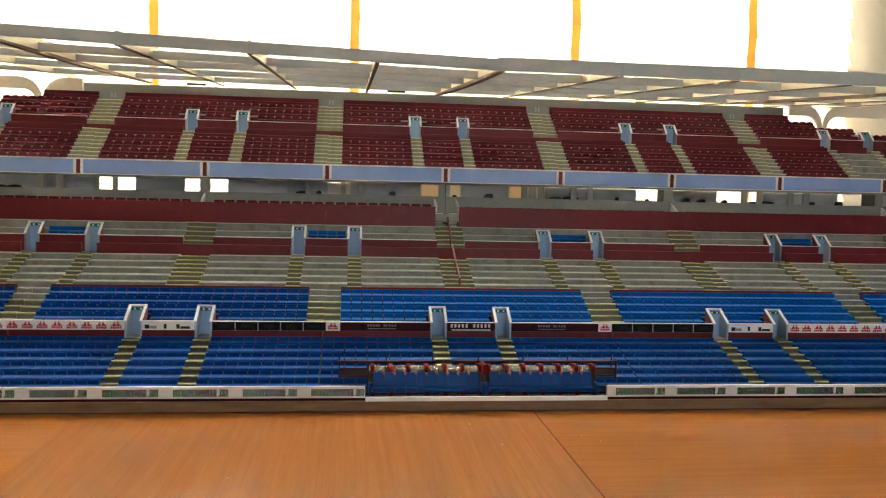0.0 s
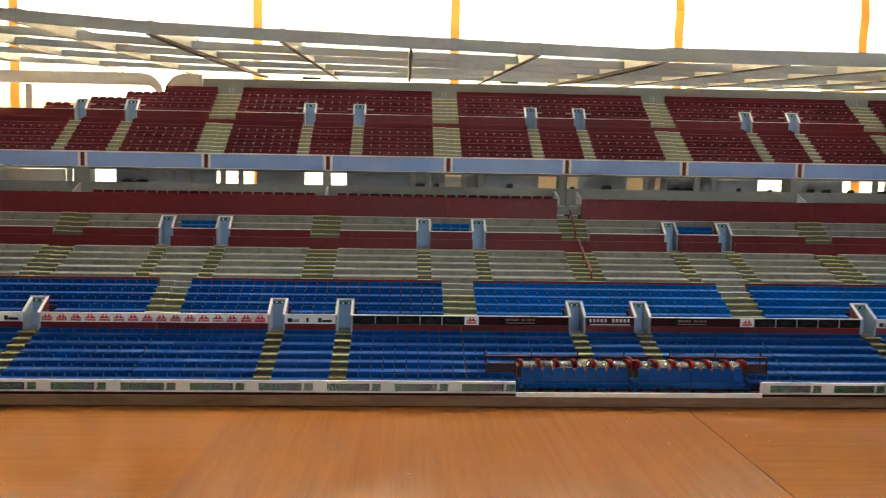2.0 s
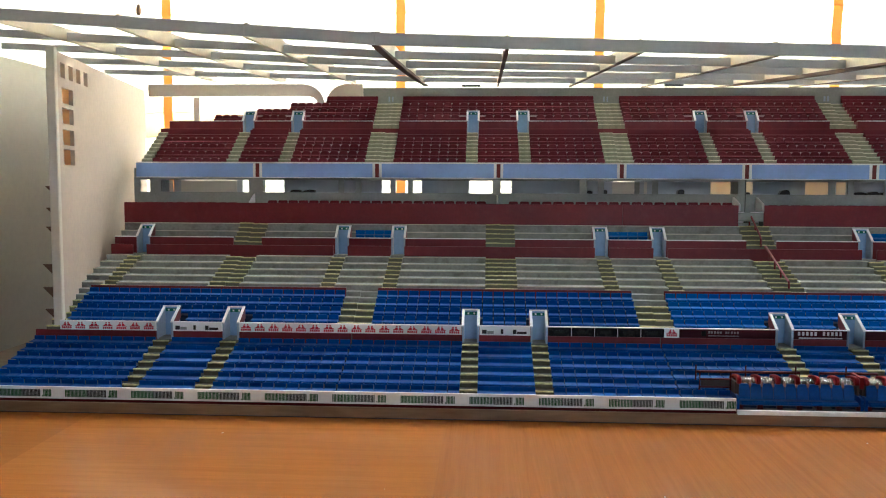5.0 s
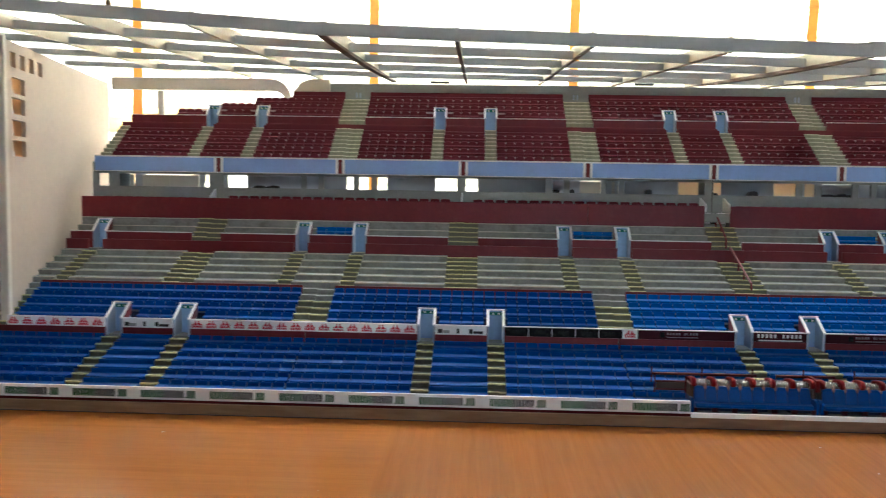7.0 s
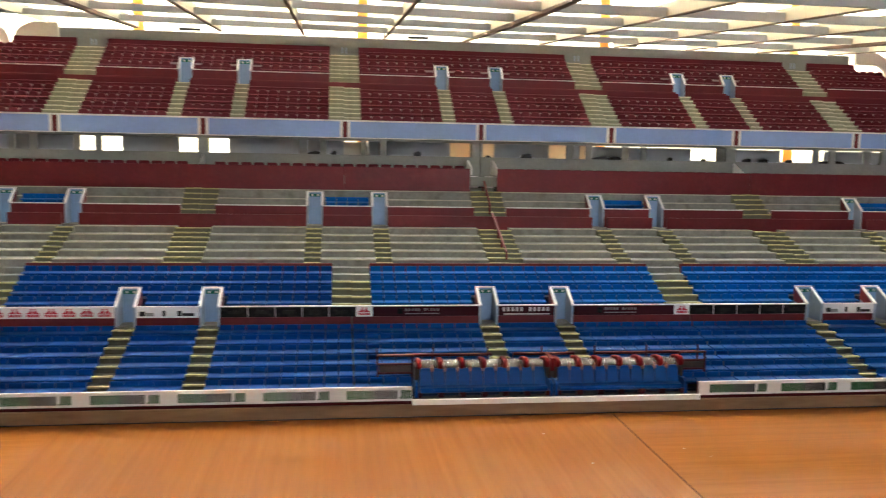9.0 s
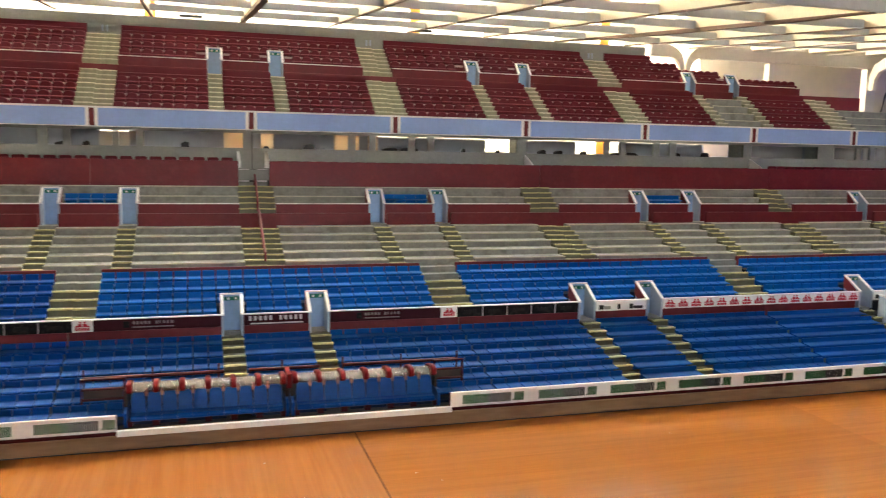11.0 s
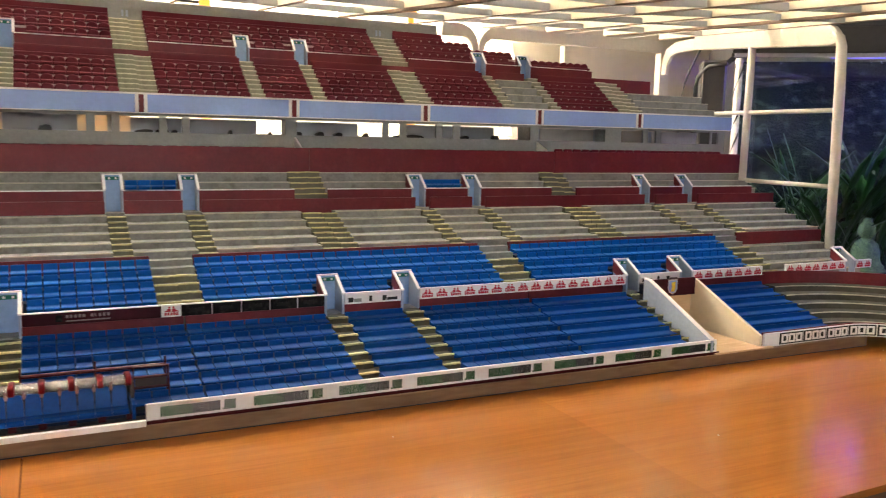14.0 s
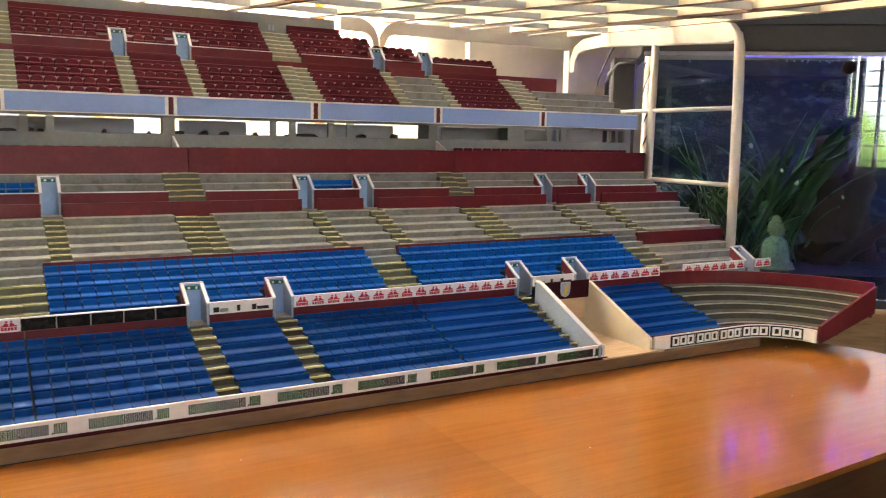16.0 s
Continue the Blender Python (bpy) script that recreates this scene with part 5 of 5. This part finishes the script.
for a, b in zip(cols, cols[1:]):
    part("front_fascia", board(a + 0.0001, b - 0.0001, Y0, 0.0084 if a < 0.11 else 0.0100, 0.0032), lattice_grey, roof)
for y, h in ((0.722, 0.0066), (0.815, 0.0064), (0.920, 0.0062), (1.030, 0.0060)):
    for a, b in zip(cols, cols[1:]):
        part("purlin", board(a + 0.0016, b - 0.0016, y, h, 0.0030), lattice_grey, roof)
ys = [Y0 + 0.002, 0.70, 0.80, 0.90, 1.0, Y1 - 0.004]
for k, x in enumerate(ribs):
    if not -0.63 < x < 0.95:
        continue
    main = (k - 8) % 4 == 0
    w = 0.0026 if main else 0.0012
    sag = [0.0, 0.0014, 0.0022, 0.0022, 0.0014, 0.0]
    s = Shape().strip([[(x - w, y, roof_z(x, y) + 0.0006), (x + w, y, roof_z(x, y) + 0.0006), (x + w, y, roof_z(x, y) + 0.0102), (x - w, y, roof_z(x, y) + 0.0102)] for y in ys])
    rb = part("rib", s, cream, roof, "cream rib board")
    s = Shape().strip([[(x - w - 0.0003, y, roof_z(x, y) - 0.0006 - (q if main else 0)), (x + w + 0.0003, y, roof_z(x, y) - 0.0006 - (q if main else 0)),
                        (x + w + 0.0003, y, roof_z(x, y) + 0.0005), (x - w - 0.0003, y, roof_z(x, y) + 0.0005)] for y, q in zip(ys, sag)])
    part("rib_edge", s, roof_edge if x > -0.27 else cream, rb, "dark brown lower edge" if x > -0.27 else "")
for xa in (-0.215, 0.045, 0.30):
    part("rear_clip", Shape().box(xa, xa + 0.024, 1.108, 1.112, 0.3125, 0.3150), black_plastic, roof, "dark clip")
for xa in (0.62, 0.70, 0.79, 0.88):
    part("tie_rod", Shape().tube([(xa, Y0, roof_z(xa, Y0) + 0.004), (xa, 1.11, 0.315)], 0.0007, 6), roof_white, roof)


# ---- rear frames at both ends ----
def bent_bar(name, path, y0, y1, widths, parent):
    """A flat board bent along a path in x and z."""
    rows_ = []
    for k, (x, z) in enumerate(path):
        a, b = path[max(0, k - 1)], path[min(len(path) - 1, k + 1)]
        dx, dz = b[0] - a[0], b[1] - a[1]
        m = math.hypot(dx, dz)
        nx, nz, h = -dz / m, dx / m, widths[k] / 2
        rows_.append([(x + nx * h, y0, z + nz * h), (x + nx * h, y1, z + nz * h), (x - nx * h, y1, z - nz * h), (x - nx * h, y0, z - nz * h)])
    part(name, Shape().strip(rows_), roof_white, parent, bevel=0.0004)


def rounded(x_far, x_post, z_top, z_low, r, sx, w0=0.016, w1=0.007):
    pts, ws = [(x_far, z_top)], [w0]
    cxx = x_post - sx * r
    for k in range(7):
        a = radians(90 * k / 6)
        pts.append((cxx + sx * r * math.sin(a), z_top - r + r * math.cos(a)))
        ws.append(w0 + (w1 - w0) * k / 6)
    return pts + [(x_post, z_low)], ws + [w1]


for name, near, far, posts, zl in (("west", -0.345, -0.632, (-0.567,), 0.262), ("east", 0.612, 0.952, (0.793,), 0.240)):
    fr = thing("rear_frame", ((near + far) / 2, 1.111, 0.24), "cream painted rear frame with rounded corners under the roof", "frame", "rear frames")
    sx = 1 if far > near else -1
    vx = near + sx * 0.050
    p, w = rounded(near, vx - sx * 0.0042, 0.3085, 0.272, 0.022, sx)
    bent_bar("inner_bracket", p, 1.109, 1.114, w, fr)
    p, w = rounded(far, vx + sx * 0.0042, 0.3085, 0.272, 0.022, -sx)
    bent_bar("top_beam", p, 1.109, 1.114, w, fr)
    for x in posts + ((0.9565,) if sx > 0 else ()):
        part("post", Shape().box(x - (0.0080 if x > 0.9 else 0.0040), x + (0.0080 if x > 0.9 else 0.0040), 1.1085, 1.1200 if sx > 0 else 1.1145, zl, 0.2995), roof_white, fr, bevel=0.0005)




# ---- west gable panel ----
def holed(y0, y1, z0, z1, x0, x1, holes):
    """A board across x0..x1 with rectangular holes (ya, yb, za, zb)."""
    yc = sorted({y0, y1, *[h[0] for h in holes], *[h[1] for h in holes]})
    zc = sorted({z0, z1, *[h[2] for h in holes], *[h[3] for h in holes]})
    s = Shape()
    for a, b in zip(yc, yc[1:]):
        run = None
        for c, d in zip(zc, zc[1:]):
            if any(h[0] <= a and b <= h[1] and h[2] <= c and d <= h[3] for h in holes):
                if run is not None:
                    s.box(x0, x1, a, b, run, c)
                run = None
            elif run is None:
                run = c
        if run is not None:
            s.box(x0, x1, a, b, run, z1)
    return s


gable = thing("gable_panel", (-0.5905, 0.7775, 0.0), "tall cream gable panel with small square window openings", "panel")
small = [(0.794 + 0.0232 * k, 0.8075 + 0.0232 * k, 0.2855, 0.2995) for k in range(4)]
tall = [(0.797, 0.829, z, z + 0.0150) for z in (0.2030, 0.2220, 0.2425, 0.2615)]
part("panel", holed(0.782, 1.122, 0.0093, 0.3085, -0.5925, -0.5885, small + tall), gable_paint, gable)
part("window_backing", Shape().box(-0.6010, -0.5995, 0.7935, 0.90, 0.195, 0.306), blind_material("tan backing card", (0.90, 0.64, 0.40), 0.75), gable, "tan card behind the openings")
part("front_post", Shape().box(-0.5945, -0.5865, 0.7735, 0.7815, 0.0093, 0.3115), roof_white, gable, "white painted front post", bevel=0.0008)
for a, b, c, d in tall:
    part("window_lining", Shape().box(-0.5993, -0.5927, a - 0.001, b + 0.001, c - 0.0030, c - 0.0002), white_card, gable)
    # Slanted cut of the white lining imitates diagonal shading in the opening.
    part("window_lining", Shape().prism([(a - 0.001, c), (a - 0.001, d), (a + 0.006, d), (a + 0.016, c)], -0.5993, -0.5927), white_card, gable)
for a, b, c, d in small:
    part("window_lining", Shape().box(-0.5993, -0.5927, a - 0.001, a + 0.004, c, d), white_card, gable)
for z, q in ((0.181, 0.6), (0.161, 0.6), (0.143, 0.7), (0.106, 1.3), (0.084, 1.4), (0.064, 1.2)):
    part("peg", Shape().prism([(-0.5950 - 0.006 * q, z + 0.003 * q), (-0.5946, z + 0.003 * q), (-0.5946, z - 0.004 * q)], 0.774, 0.7775, "y"), roof_edge, gable, "small dark wedge peg")
gable.location.x, gable.rotation_euler.z = -0.5845, radians(9.6)
side = thing("side_board", (-0.70, 0.95, 0.0), "plain cream painted upright board beside the gable panel", "board")
part("sheet", Shape().box(-0.705, -0.690, 0.66, 1.20, 0.0, 0.318), surface("dull ivory board", (0.47, 0.45, 0.38), 0.7, 0.06, 20), side, bevel=0.001)
part("foot", Shape().box(-0.74, -0.706, 0.70, 0.72, 0.0, 0.05), plank_wood, side)

# ---- east end frame ----
ef = thing("end_frame", (0.951, 0.88, 0.07), "cream end frame of rounded posts and rods carrying the roof", "frame")
fp = [(0.951, 0.813, 0.0640), (0.951, 0.8145, 0.15), (0.951, 0.8165, 0.24), (0.951, 0.8185, 0.283), (0.951, 0.8215, 0.2925), (0.951, 0.8300, 0.2990)]
part("front_post", Shape().tube(fp, [0.0050, 0.0054, 0.0056, 0.0056, 0.0056, 0.0050], 12), roof_white, ef, smooth=True)
part("rear_post", Shape().tube([(0.951, 0.9465, 0.128), (0.951, 0.9450, 0.295)], 0.0046, 12), roof_white, ef, smooth=True)
part("top_beam", Shape().prism([(0.8200, 0.2880), (0.8215, 0.2990), (0.8290, 0.3065), (0.8400, 0.3085), (1.042, 0.3165), (1.042, 0.2985), (0.8300, 0.2850)], 0.9465, 0.9555), roof_white, ef, bevel=0.0012)
corner = [(1.0425, 0.3140), (1.080, 0.3120), (1.098, 0.3040), (1.1045, 0.2900), (1.1060, 0.2700), (1.0970, 0.2700), (1.0955, 0.2840), (1.0880, 0.2940), (1.0780, 0.2975), (1.0425, 0.2985)]
part("rear_corner", Shape().prism(corner, 0.9480, 0.9540), roof_white, ef, "rounded rear corner", bevel=0.0006)
for z0, z1, yb in ((0.2155, 0.2145, 1.06), (0.1320, 0.1325, 0.9475)):
    part("rod", Shape().tube([(0.951, 0.8165, z0), (0.951, yb, z1)], 0.0027, 10), roof_white, ef, smooth=True)
for y, z in ((0.8165, 0.2155), (0.9455, 0.2150), (0.8150, 0.1320), (0.9465, 0.1325)):
    part("joint", Shape().tube([(0.951, y - 0.004, z), (0.951, y, z), (0.951, y + 0.004, z)], [0.0030, 0.0042, 0.0030], 10), cream, ef, smooth=True)

# ---- aquarium ----
O, U, N = Vector((1.085, 1.105)), Vector((0.788, -0.616)), Vector((0.616, 0.788))


def tk(u, v):
    q = O + U * u + N * v
    return (q.x, q.y)


def tbox(u0, u1, v0, v1, z0, z1, s=None):
    return (s or Shape()).prism([tk(u0, v0), tk(u1, v0), tk(u1, v1), tk(u0, v1)], z0, z1, "z")


LEN, DEEP, ZB, ZT = 0.98, 0.36, -0.055, 0.302
cab = thing("tank_cabinet", (*tk(LEN / 2, DEEP / 2), -0.75), "light wood cabinet carrying the aquarium", "cabinet")
cab_wood = wood("light oak cabinet", (0.24, 0.14, 0.065), (0.38, 0.245, 0.13), 0.45, (2, 2, 14), 6)
part("carcass", tbox(-0.01, LEN + 0.01, -0.01, DEEP + 0.01, -0.75, ZB - 0.022), cab_wood, cab, bevel=0.002)
part("top_slab", tbox(-0.02, LEN + 0.02, -0.02, DEEP + 0.02, ZB - 0.0215, ZB - 0.0005), cab_wood, cab, bevel=0.003)
tank = thing("aquarium", (*tk(LEN / 2, DEEP / 2), ZB), "large planted aquarium with a dark hood and blue lights", "aquarium")
back = surface("dark rocky backdrop", (0.010, 0.018, 0.014), 0.8, 0.9, 22, 0.01, dirt=0.95, dirt_color=(0.085, 0.115, 0.085), stretch=(1, 1, 1.5))
part("base_trim", tbox(-0.003, LEN + 0.003, -0.003, DEEP + 0.003, ZB, ZB + 0.012), black_plastic, tank)
part("gravel", tbox(0.008, LEN - 0.008, 0.008, DEEP - 0.03, ZB + 0.0125, ZB + 0.045), surface("dark gravel", (0.003, 0.003, 0.005), 0.9, 0.6, 120, 0.004), tank)
fg = part("front_pane", tbox(0.0, LEN, 0.0, 0.006, ZB + 0.0125, ZT), tank_glass, tank, "clear front glass")
sg = part("side_pane", tbox(0.0, 0.006, 0.0065, DEEP, ZB + 0.0125, ZT), tank_glass, tank, "clear side glass")
for ob in (fg, sg):
    ob.visible_shadow = False
part("far_pane", tbox(LEN - 0.006, LEN, 0.0065, DEEP, ZB + 0.0125, ZT), black_plastic, tank)
# rock relief behind the plants
rng = random.Random(4)
s = Shape()
nu, nz = 40, 18
for i in range(nu + 1):
    for j in range(nz + 1):
        u, z = 0.01 + (LEN - 0.02) * i / nu, ZB + 0.03 + (ZT - ZB - 0.04) * j / nz
        v = DEEP - 0.05 + 0.035 * noise.noise(Vector((u * 14, z * 20, 3.0))) + 0.012 * noise.noise(Vector((u * 50, z * 70, 8.0)))
        x, y = tk(u, v)
        s.v.append((x, y, z))
for i in range(nu):
    for j in range(nz):
        a = i * (nz + 1) + j
        s.f.append((a, a + nz + 1, a + nz + 2, a + 1))
part("rock_backdrop", s, back, tank, "dark blue rocky relief", smooth=True)
part("rear_pane", tbox(0.007, LEN - 0.007, DEEP - 0.004, DEEP, ZB + 0.0125, ZT), black_plastic, tank)
part("hood", tbox(-0.006, LEN + 0.006, -0.008, 0.004, ZT + 0.006, ZT + 0.042), lid_brown, tank, "dark hood front", bevel=0.001)
part("hood_lid", tbox(-0.006, LEN + 0.006, 0.0045, DEEP + 0.006, ZT + 0.036, ZT + 0.042), lid_brown, tank, "dark hood lid")
part("hood_side", tbox(-0.006, 0.004, 0.0045, DEEP + 0.006, ZT + 0.002, ZT + 0.0355), lid_brown, tank, "dark hood side")
part("hood_upper", tbox(0.004, LEN - 0.004, 0.004, DEEP - 0.004, ZT + 0.0425, ZT + 0.20), black_plastic, tank, "black upper hood", bevel=0.002)
part("rim", tbox(-0.002, LEN + 0.002, -0.002, 0.010, ZT + 0.0003, ZT + 0.0058), surface("pale rim plastic", (0.4, 0.38, 0.42), 0.3), tank, "pale rim strip")
seal = part("corner_tube", Shape().tube([(*tk(0.004, -0.006), ZB + 0.02), (*tk(0.004, -0.006), ZT - 0.002)], 0.0055, 12), surface("pale silicone", (0.72, 0.68, 0.63), 0.2, 0.3, 60), tank, "pale corner tube", smooth=True)
# Coils added round the tube imitate its dark refracted reflections.
for ph in (0.0, 2.4):
    coil = []
    for k in range(61):
        q = k / 60
        c = Vector((*tk(0.004, -0.006), ZB + 0.03 + (ZT - ZB - 0.04) * q))
        coil.append(tuple(c + Vector((math.cos(ph + 22 * q), math.sin(ph + 22 * q), 0)) * 0.0050))
    part("reflection_coil", Shape().tube(coil, [0.0011 + 0.0005 * math.sin(k) for k in range(61)], 6), black_plastic, seal, "dark winding streak painted as a refracted reflection", smooth=True)
water = tbox(0.007, LEN - 0.007, 0.007, DEEP - 0.02, 0.2960, 0.2964)
wt = part("water_surface", water, glass("water", (0.85, 0.92, 1.0), 0.02, 1.33), tank, "still water surface")
wt.visible_shadow = False
led = glow("blue violet lamp", (0.17, 0.05, 1.0), 125.0)
# Hidden pale row is added fill, so the tank looks less violet.
fill_pale = glow("added white fill lamp", (0.38, 0.62, 0.66), 50.0)
glow_violet = glow("glowing violet line", (0.30, 0.22, 1.0), 0.8)
for k in range(13):
    for v0, u0 in ((0.040, 0.182), (0.112, 0.176)):
        if (k + (v0 > 0.1)) % 4 != 3:
            u = u0 + 0.0535 * k
            part("lamp", tbox(u, u + 0.011, v0 - 0.006, v0 + 0.022, ZT + 0.0200, ZT + 0.0225), fill_pale if v0 < 0.1 else led, tank, "small lit lamp, the pale row added as fill")
# Emitting strip imitates the violet reflection line under the rim; it is no lamp.
part("glow_line", tbox(0.13, LEN - 0.02, 0.0102, 0.0112, ZT - 0.0010, ZT + 0.0002), glow_violet, tank, "thin glowing line imitating violet reflections at the rim")
# White flecks set along the water line as painted sparkles.
for k in range(26):
    u = 0.03 + 0.2 * rng.random() if k < 12 else 0.20 + 0.14 * rng.random()
    q = rng.uniform(0.0006, 0.0018)
    part("water_sparkle", Shape().tube([(*tk(u, 0.0075), 0.2955 + rng.uniform(-0.003, 0.004)), (*tk(u + q, 0.0075), 0.2957 + rng.uniform(-0.003, 0.004))], [q * 0.5, q * 0.4], 6), white_card, tank, "white fleck painted as a sparkle at the water line")
part("glass_cleaner", Shape().tube([(*tk(0.278, -0.008), 0.286), (*tk(0.278, -0.005), 0.286), (*tk(0.278, -0.0008), 0.286)], [0.0085, 0.0095, 0.0095], 14), cleaner_black, tank, "dark round magnet cleaner", smooth=True)

# plants, wood and ornaments in the tank
leaf_mat = surface("aquatic leaf green", (0.016, 0.062, 0.008), 0.3, 0.6, 30, jitter=0.5, spec=0.5)


def leaf(u, v, z, lean, head, length, width, parent):
    """One long blade, bent over at the tip."""
    s = Shape()
    rows_ = []
    d = Vector((U.x * math.cos(head) + N.x * math.sin(head), U.y * math.cos(head) + N.y * math.sin(head), 0))
    side_ = Vector((-d.y, d.x, 0))
    x, y = tk(u, v)
    p = Vector((x, y, z))
    n = 8
    for k in range(n + 1):
        f = k / n
        bendy = lean * (0.35 + 1.1 * f)
        w = width * (0.10 + 2.2 * f * f) * (1 - f) ** 0.55 + 0.0005
        up = Vector((0, 0, 1)) * math.cos(bendy) + d * math.sin(bendy)
        nrm = up.cross(side_).normalized() * 0.0004
        rows_.append([tuple(p - side_ * w + nrm), tuple(p + nrm * 2.5), tuple(p + side_ * w + nrm), tuple(p + side_ * w - nrm), tuple(p), tuple(p - side_ * w - nrm)])
        p = p + up * (length / n)
    part("leaf", s.strip(rows_), leaf_mat, parent, smooth=True)


for u, v, count, size in ((0.155, 0.13, 14, 0.20), (0.195, 0.12, 18, 0.24), (0.235, 0.15, 16, 0.24), (0.11, 0.17, 12, 0.21), (0.06, 0.16, 9, 0.15), (0.27, 0.19, 12, 0.24), (0.50, 0.2, 12, 0.18), (0.66, 0.2, 10, 0.15)):
    pl = thing("water_plant", (*tk(u, v), ZB + 0.04), "broad-leaved green water plant rooted in dark gravel", "plant", "water plants")
    for k in range(int(count * 1.2)):
        leaf(u + rng.uniform(-0.025, 0.025), v + rng.uniform(-0.04, 0.04), ZB + 0.042, rng.uniform(0.25, 1.0), rng.choice((0.2, 2.9, 0.5, 3.4, 5.2)) + rng.uniform(-0.6, 0.6), size * rng.uniform(0.45, 1.1), rng.uniform(0.009, 0.022), pl)
drift = surface("dark driftwood", (0.050, 0.022, 0.010), 0.8, 0.5, 40, 0.003)
dw = thing("driftwood", (*tk(0.32, 0.16), ZB + 0.04), "dark upright driftwood stump among the plants", "driftwood")
for a, b, r in (((0.315, 0.16, -0.02), (0.30, 0.14, 0.190), 0.040), ((0.33, 0.15, 0.02), (0.365, 0.13, 0.180), 0.030), ((0.38, 0.2, -0.02), (0.35, 0.18, 0.15), 0.030), ((0.29, 0.13, -0.02), (0.40, 0.12, 0.06), 0.016)):
    pts = []
    for k in range(9):
        f = k / 8
        u, v, z = (a[q] + (b[q] - a[q]) * f for q in range(3))
        x, y = tk(u + 0.008 * noise.noise(Vector((f * 6, r * 90, 1))), v + 0.008 * noise.noise(Vector((f * 6, r * 90, 5))))
        pts.append((x, y, z))
    part("limb", Shape().tube(pts, [r * (1.15 - 0.6 * k / 8) * (1 + 0.25 * noise.noise(Vector((k * 0.9, r * 70, 2)))) for k in range(9)], 10), drift, dw, smooth=True)
for u, v, z, r in ((0.226, 0.06, 0.125, 0.0042), (0.236, 0.06, 0.122, 0.0055), (0.231, 0.06, 0.129, 0.0035), (0.167, 0.06, 0.175, 0.0045), (0.214, 0.06, 0.139, 0.0032), (0.259, 0.06, 0.160, 0.0028), (0.31, 0.08, 0.10, 0.0030)):
    fl = thing("white_flower", (*tk(u, v), z), "small white flower among the water plants", "flower", "white flowers")
    for k in range(5):
        a = 2 * math.pi * k / 5
        c = Vector((*tk(u, v), z))
        e = c + Vector((math.cos(a) * r, math.sin(a) * r * 0.4, math.sin(a) * r))
        part("petal", Shape().tube([tuple(c), tuple((c + e) / 2), tuple(e)], [0.0008, r * 0.45, 0.0006], 6), petal_cream, fl)


def statue(u, v, z, h):
    """A small seated garden statue as one plain lathed form."""
    x, y = tk(u, v)
    prof = [(0.0, 0.40), (0.03, 0.42), (0.07, 0.40), (0.10, 0.36), (0.13, 0.37), (0.17, 0.31), (0.24, 0.285), (0.34, 0.275), (0.44, 0.255), (0.52, 0.225), (0.57, 0.17), (0.60, 0.11), (0.625, 0.095), (0.65, 0.12), (0.69, 0.148), (0.74, 0.158), (0.80, 0.155),
            (0.85, 0.142), (0.89, 0.115), (0.915, 0.085), (0.94, 0.088), (0.965, 0.075), (0.99, 0.04), (1.0, 0.008)]
    s, n = Shape(), 36
    rows_ = []
    for f, r in prof:
        loop = []
        for j in range(n):
            a = 2 * math.pi * j / n
            wob = 1 + (0.05 * noise.noise(Vector((math.cos(a) * 3, math.sin(a) * 3, f * 9))) if f < 0.66 else 0.07 * math.sin(a * 9 + 40 * f))
            du, dv = r * h * math.cos(a) * 0.9 * wob, r * h * math.sin(a) * 0.75 * wob
            q = Vector((x, y)) + U * du + N * dv
            loop.append((q.x, q.y, z + f * h))
        rows_.append(loop)
    s.strip(rows_)
    solid("garden_statue", s, surface("verdigris stone", (0.20, 0.26, 0.11), 0.7, 0.5, 50, 0.001, dirt=0.5, dirt_color=(0.04, 0.09, 0.05)), "small pale green seated stone statue in the tank", "statue", smooth=True)


statue(0.213, 0.065, ZB + 0.042, 0.084)

# cable and pipe behind the stand
cable = thing("cable", (1.112, 1.25, -0.1), "thin black cable hanging down the wall", "cable")
part("lead", Shape().tube([(1.112, 1.25, -0.10), (1.110, 1.25, 0.12), (1.1135, 1.25, 0.247), (1.1205, 1.25, 0.276), (1.131, 1.25, 0.299), (1.147, 1.25, 0.326), (1.178, 1.25, 0.362), (1.23, 1.262, 0.40)], 0.0017, 8), black_plastic, cable, smooth=True)
pipe = thing("filter_pipe", (*tk(-0.03, 0.10), 0.1), "black filter pipe and dark filter box on the tank side", "pipe")
part("filter_box", tbox(-0.046, -0.010, 0.015, 0.075, 0.12, 0.300), surface("dark filter plastic", (0.05, 0.045, 0.04), 0.45, 0.2, 30), pipe, "dark filter box", bevel=0.003)
part("tube", Shape().tube([(*tk(-0.052, 0.03), 0.10), (*tk(-0.052, 0.03), 0.262), (*tk(-0.050, 0.026), 0.276), (*tk(-0.036, 0.010), 0.290), (*tk(-0.012, -0.004), 0.292)], 0.0035, 10), black_plastic, pipe, smooth=True)
part("pump", tbox(-0.070, -0.040, 0.000, 0.05, 0.195, 0.212), black_plastic, pipe, "black pump body", bevel=0.003)
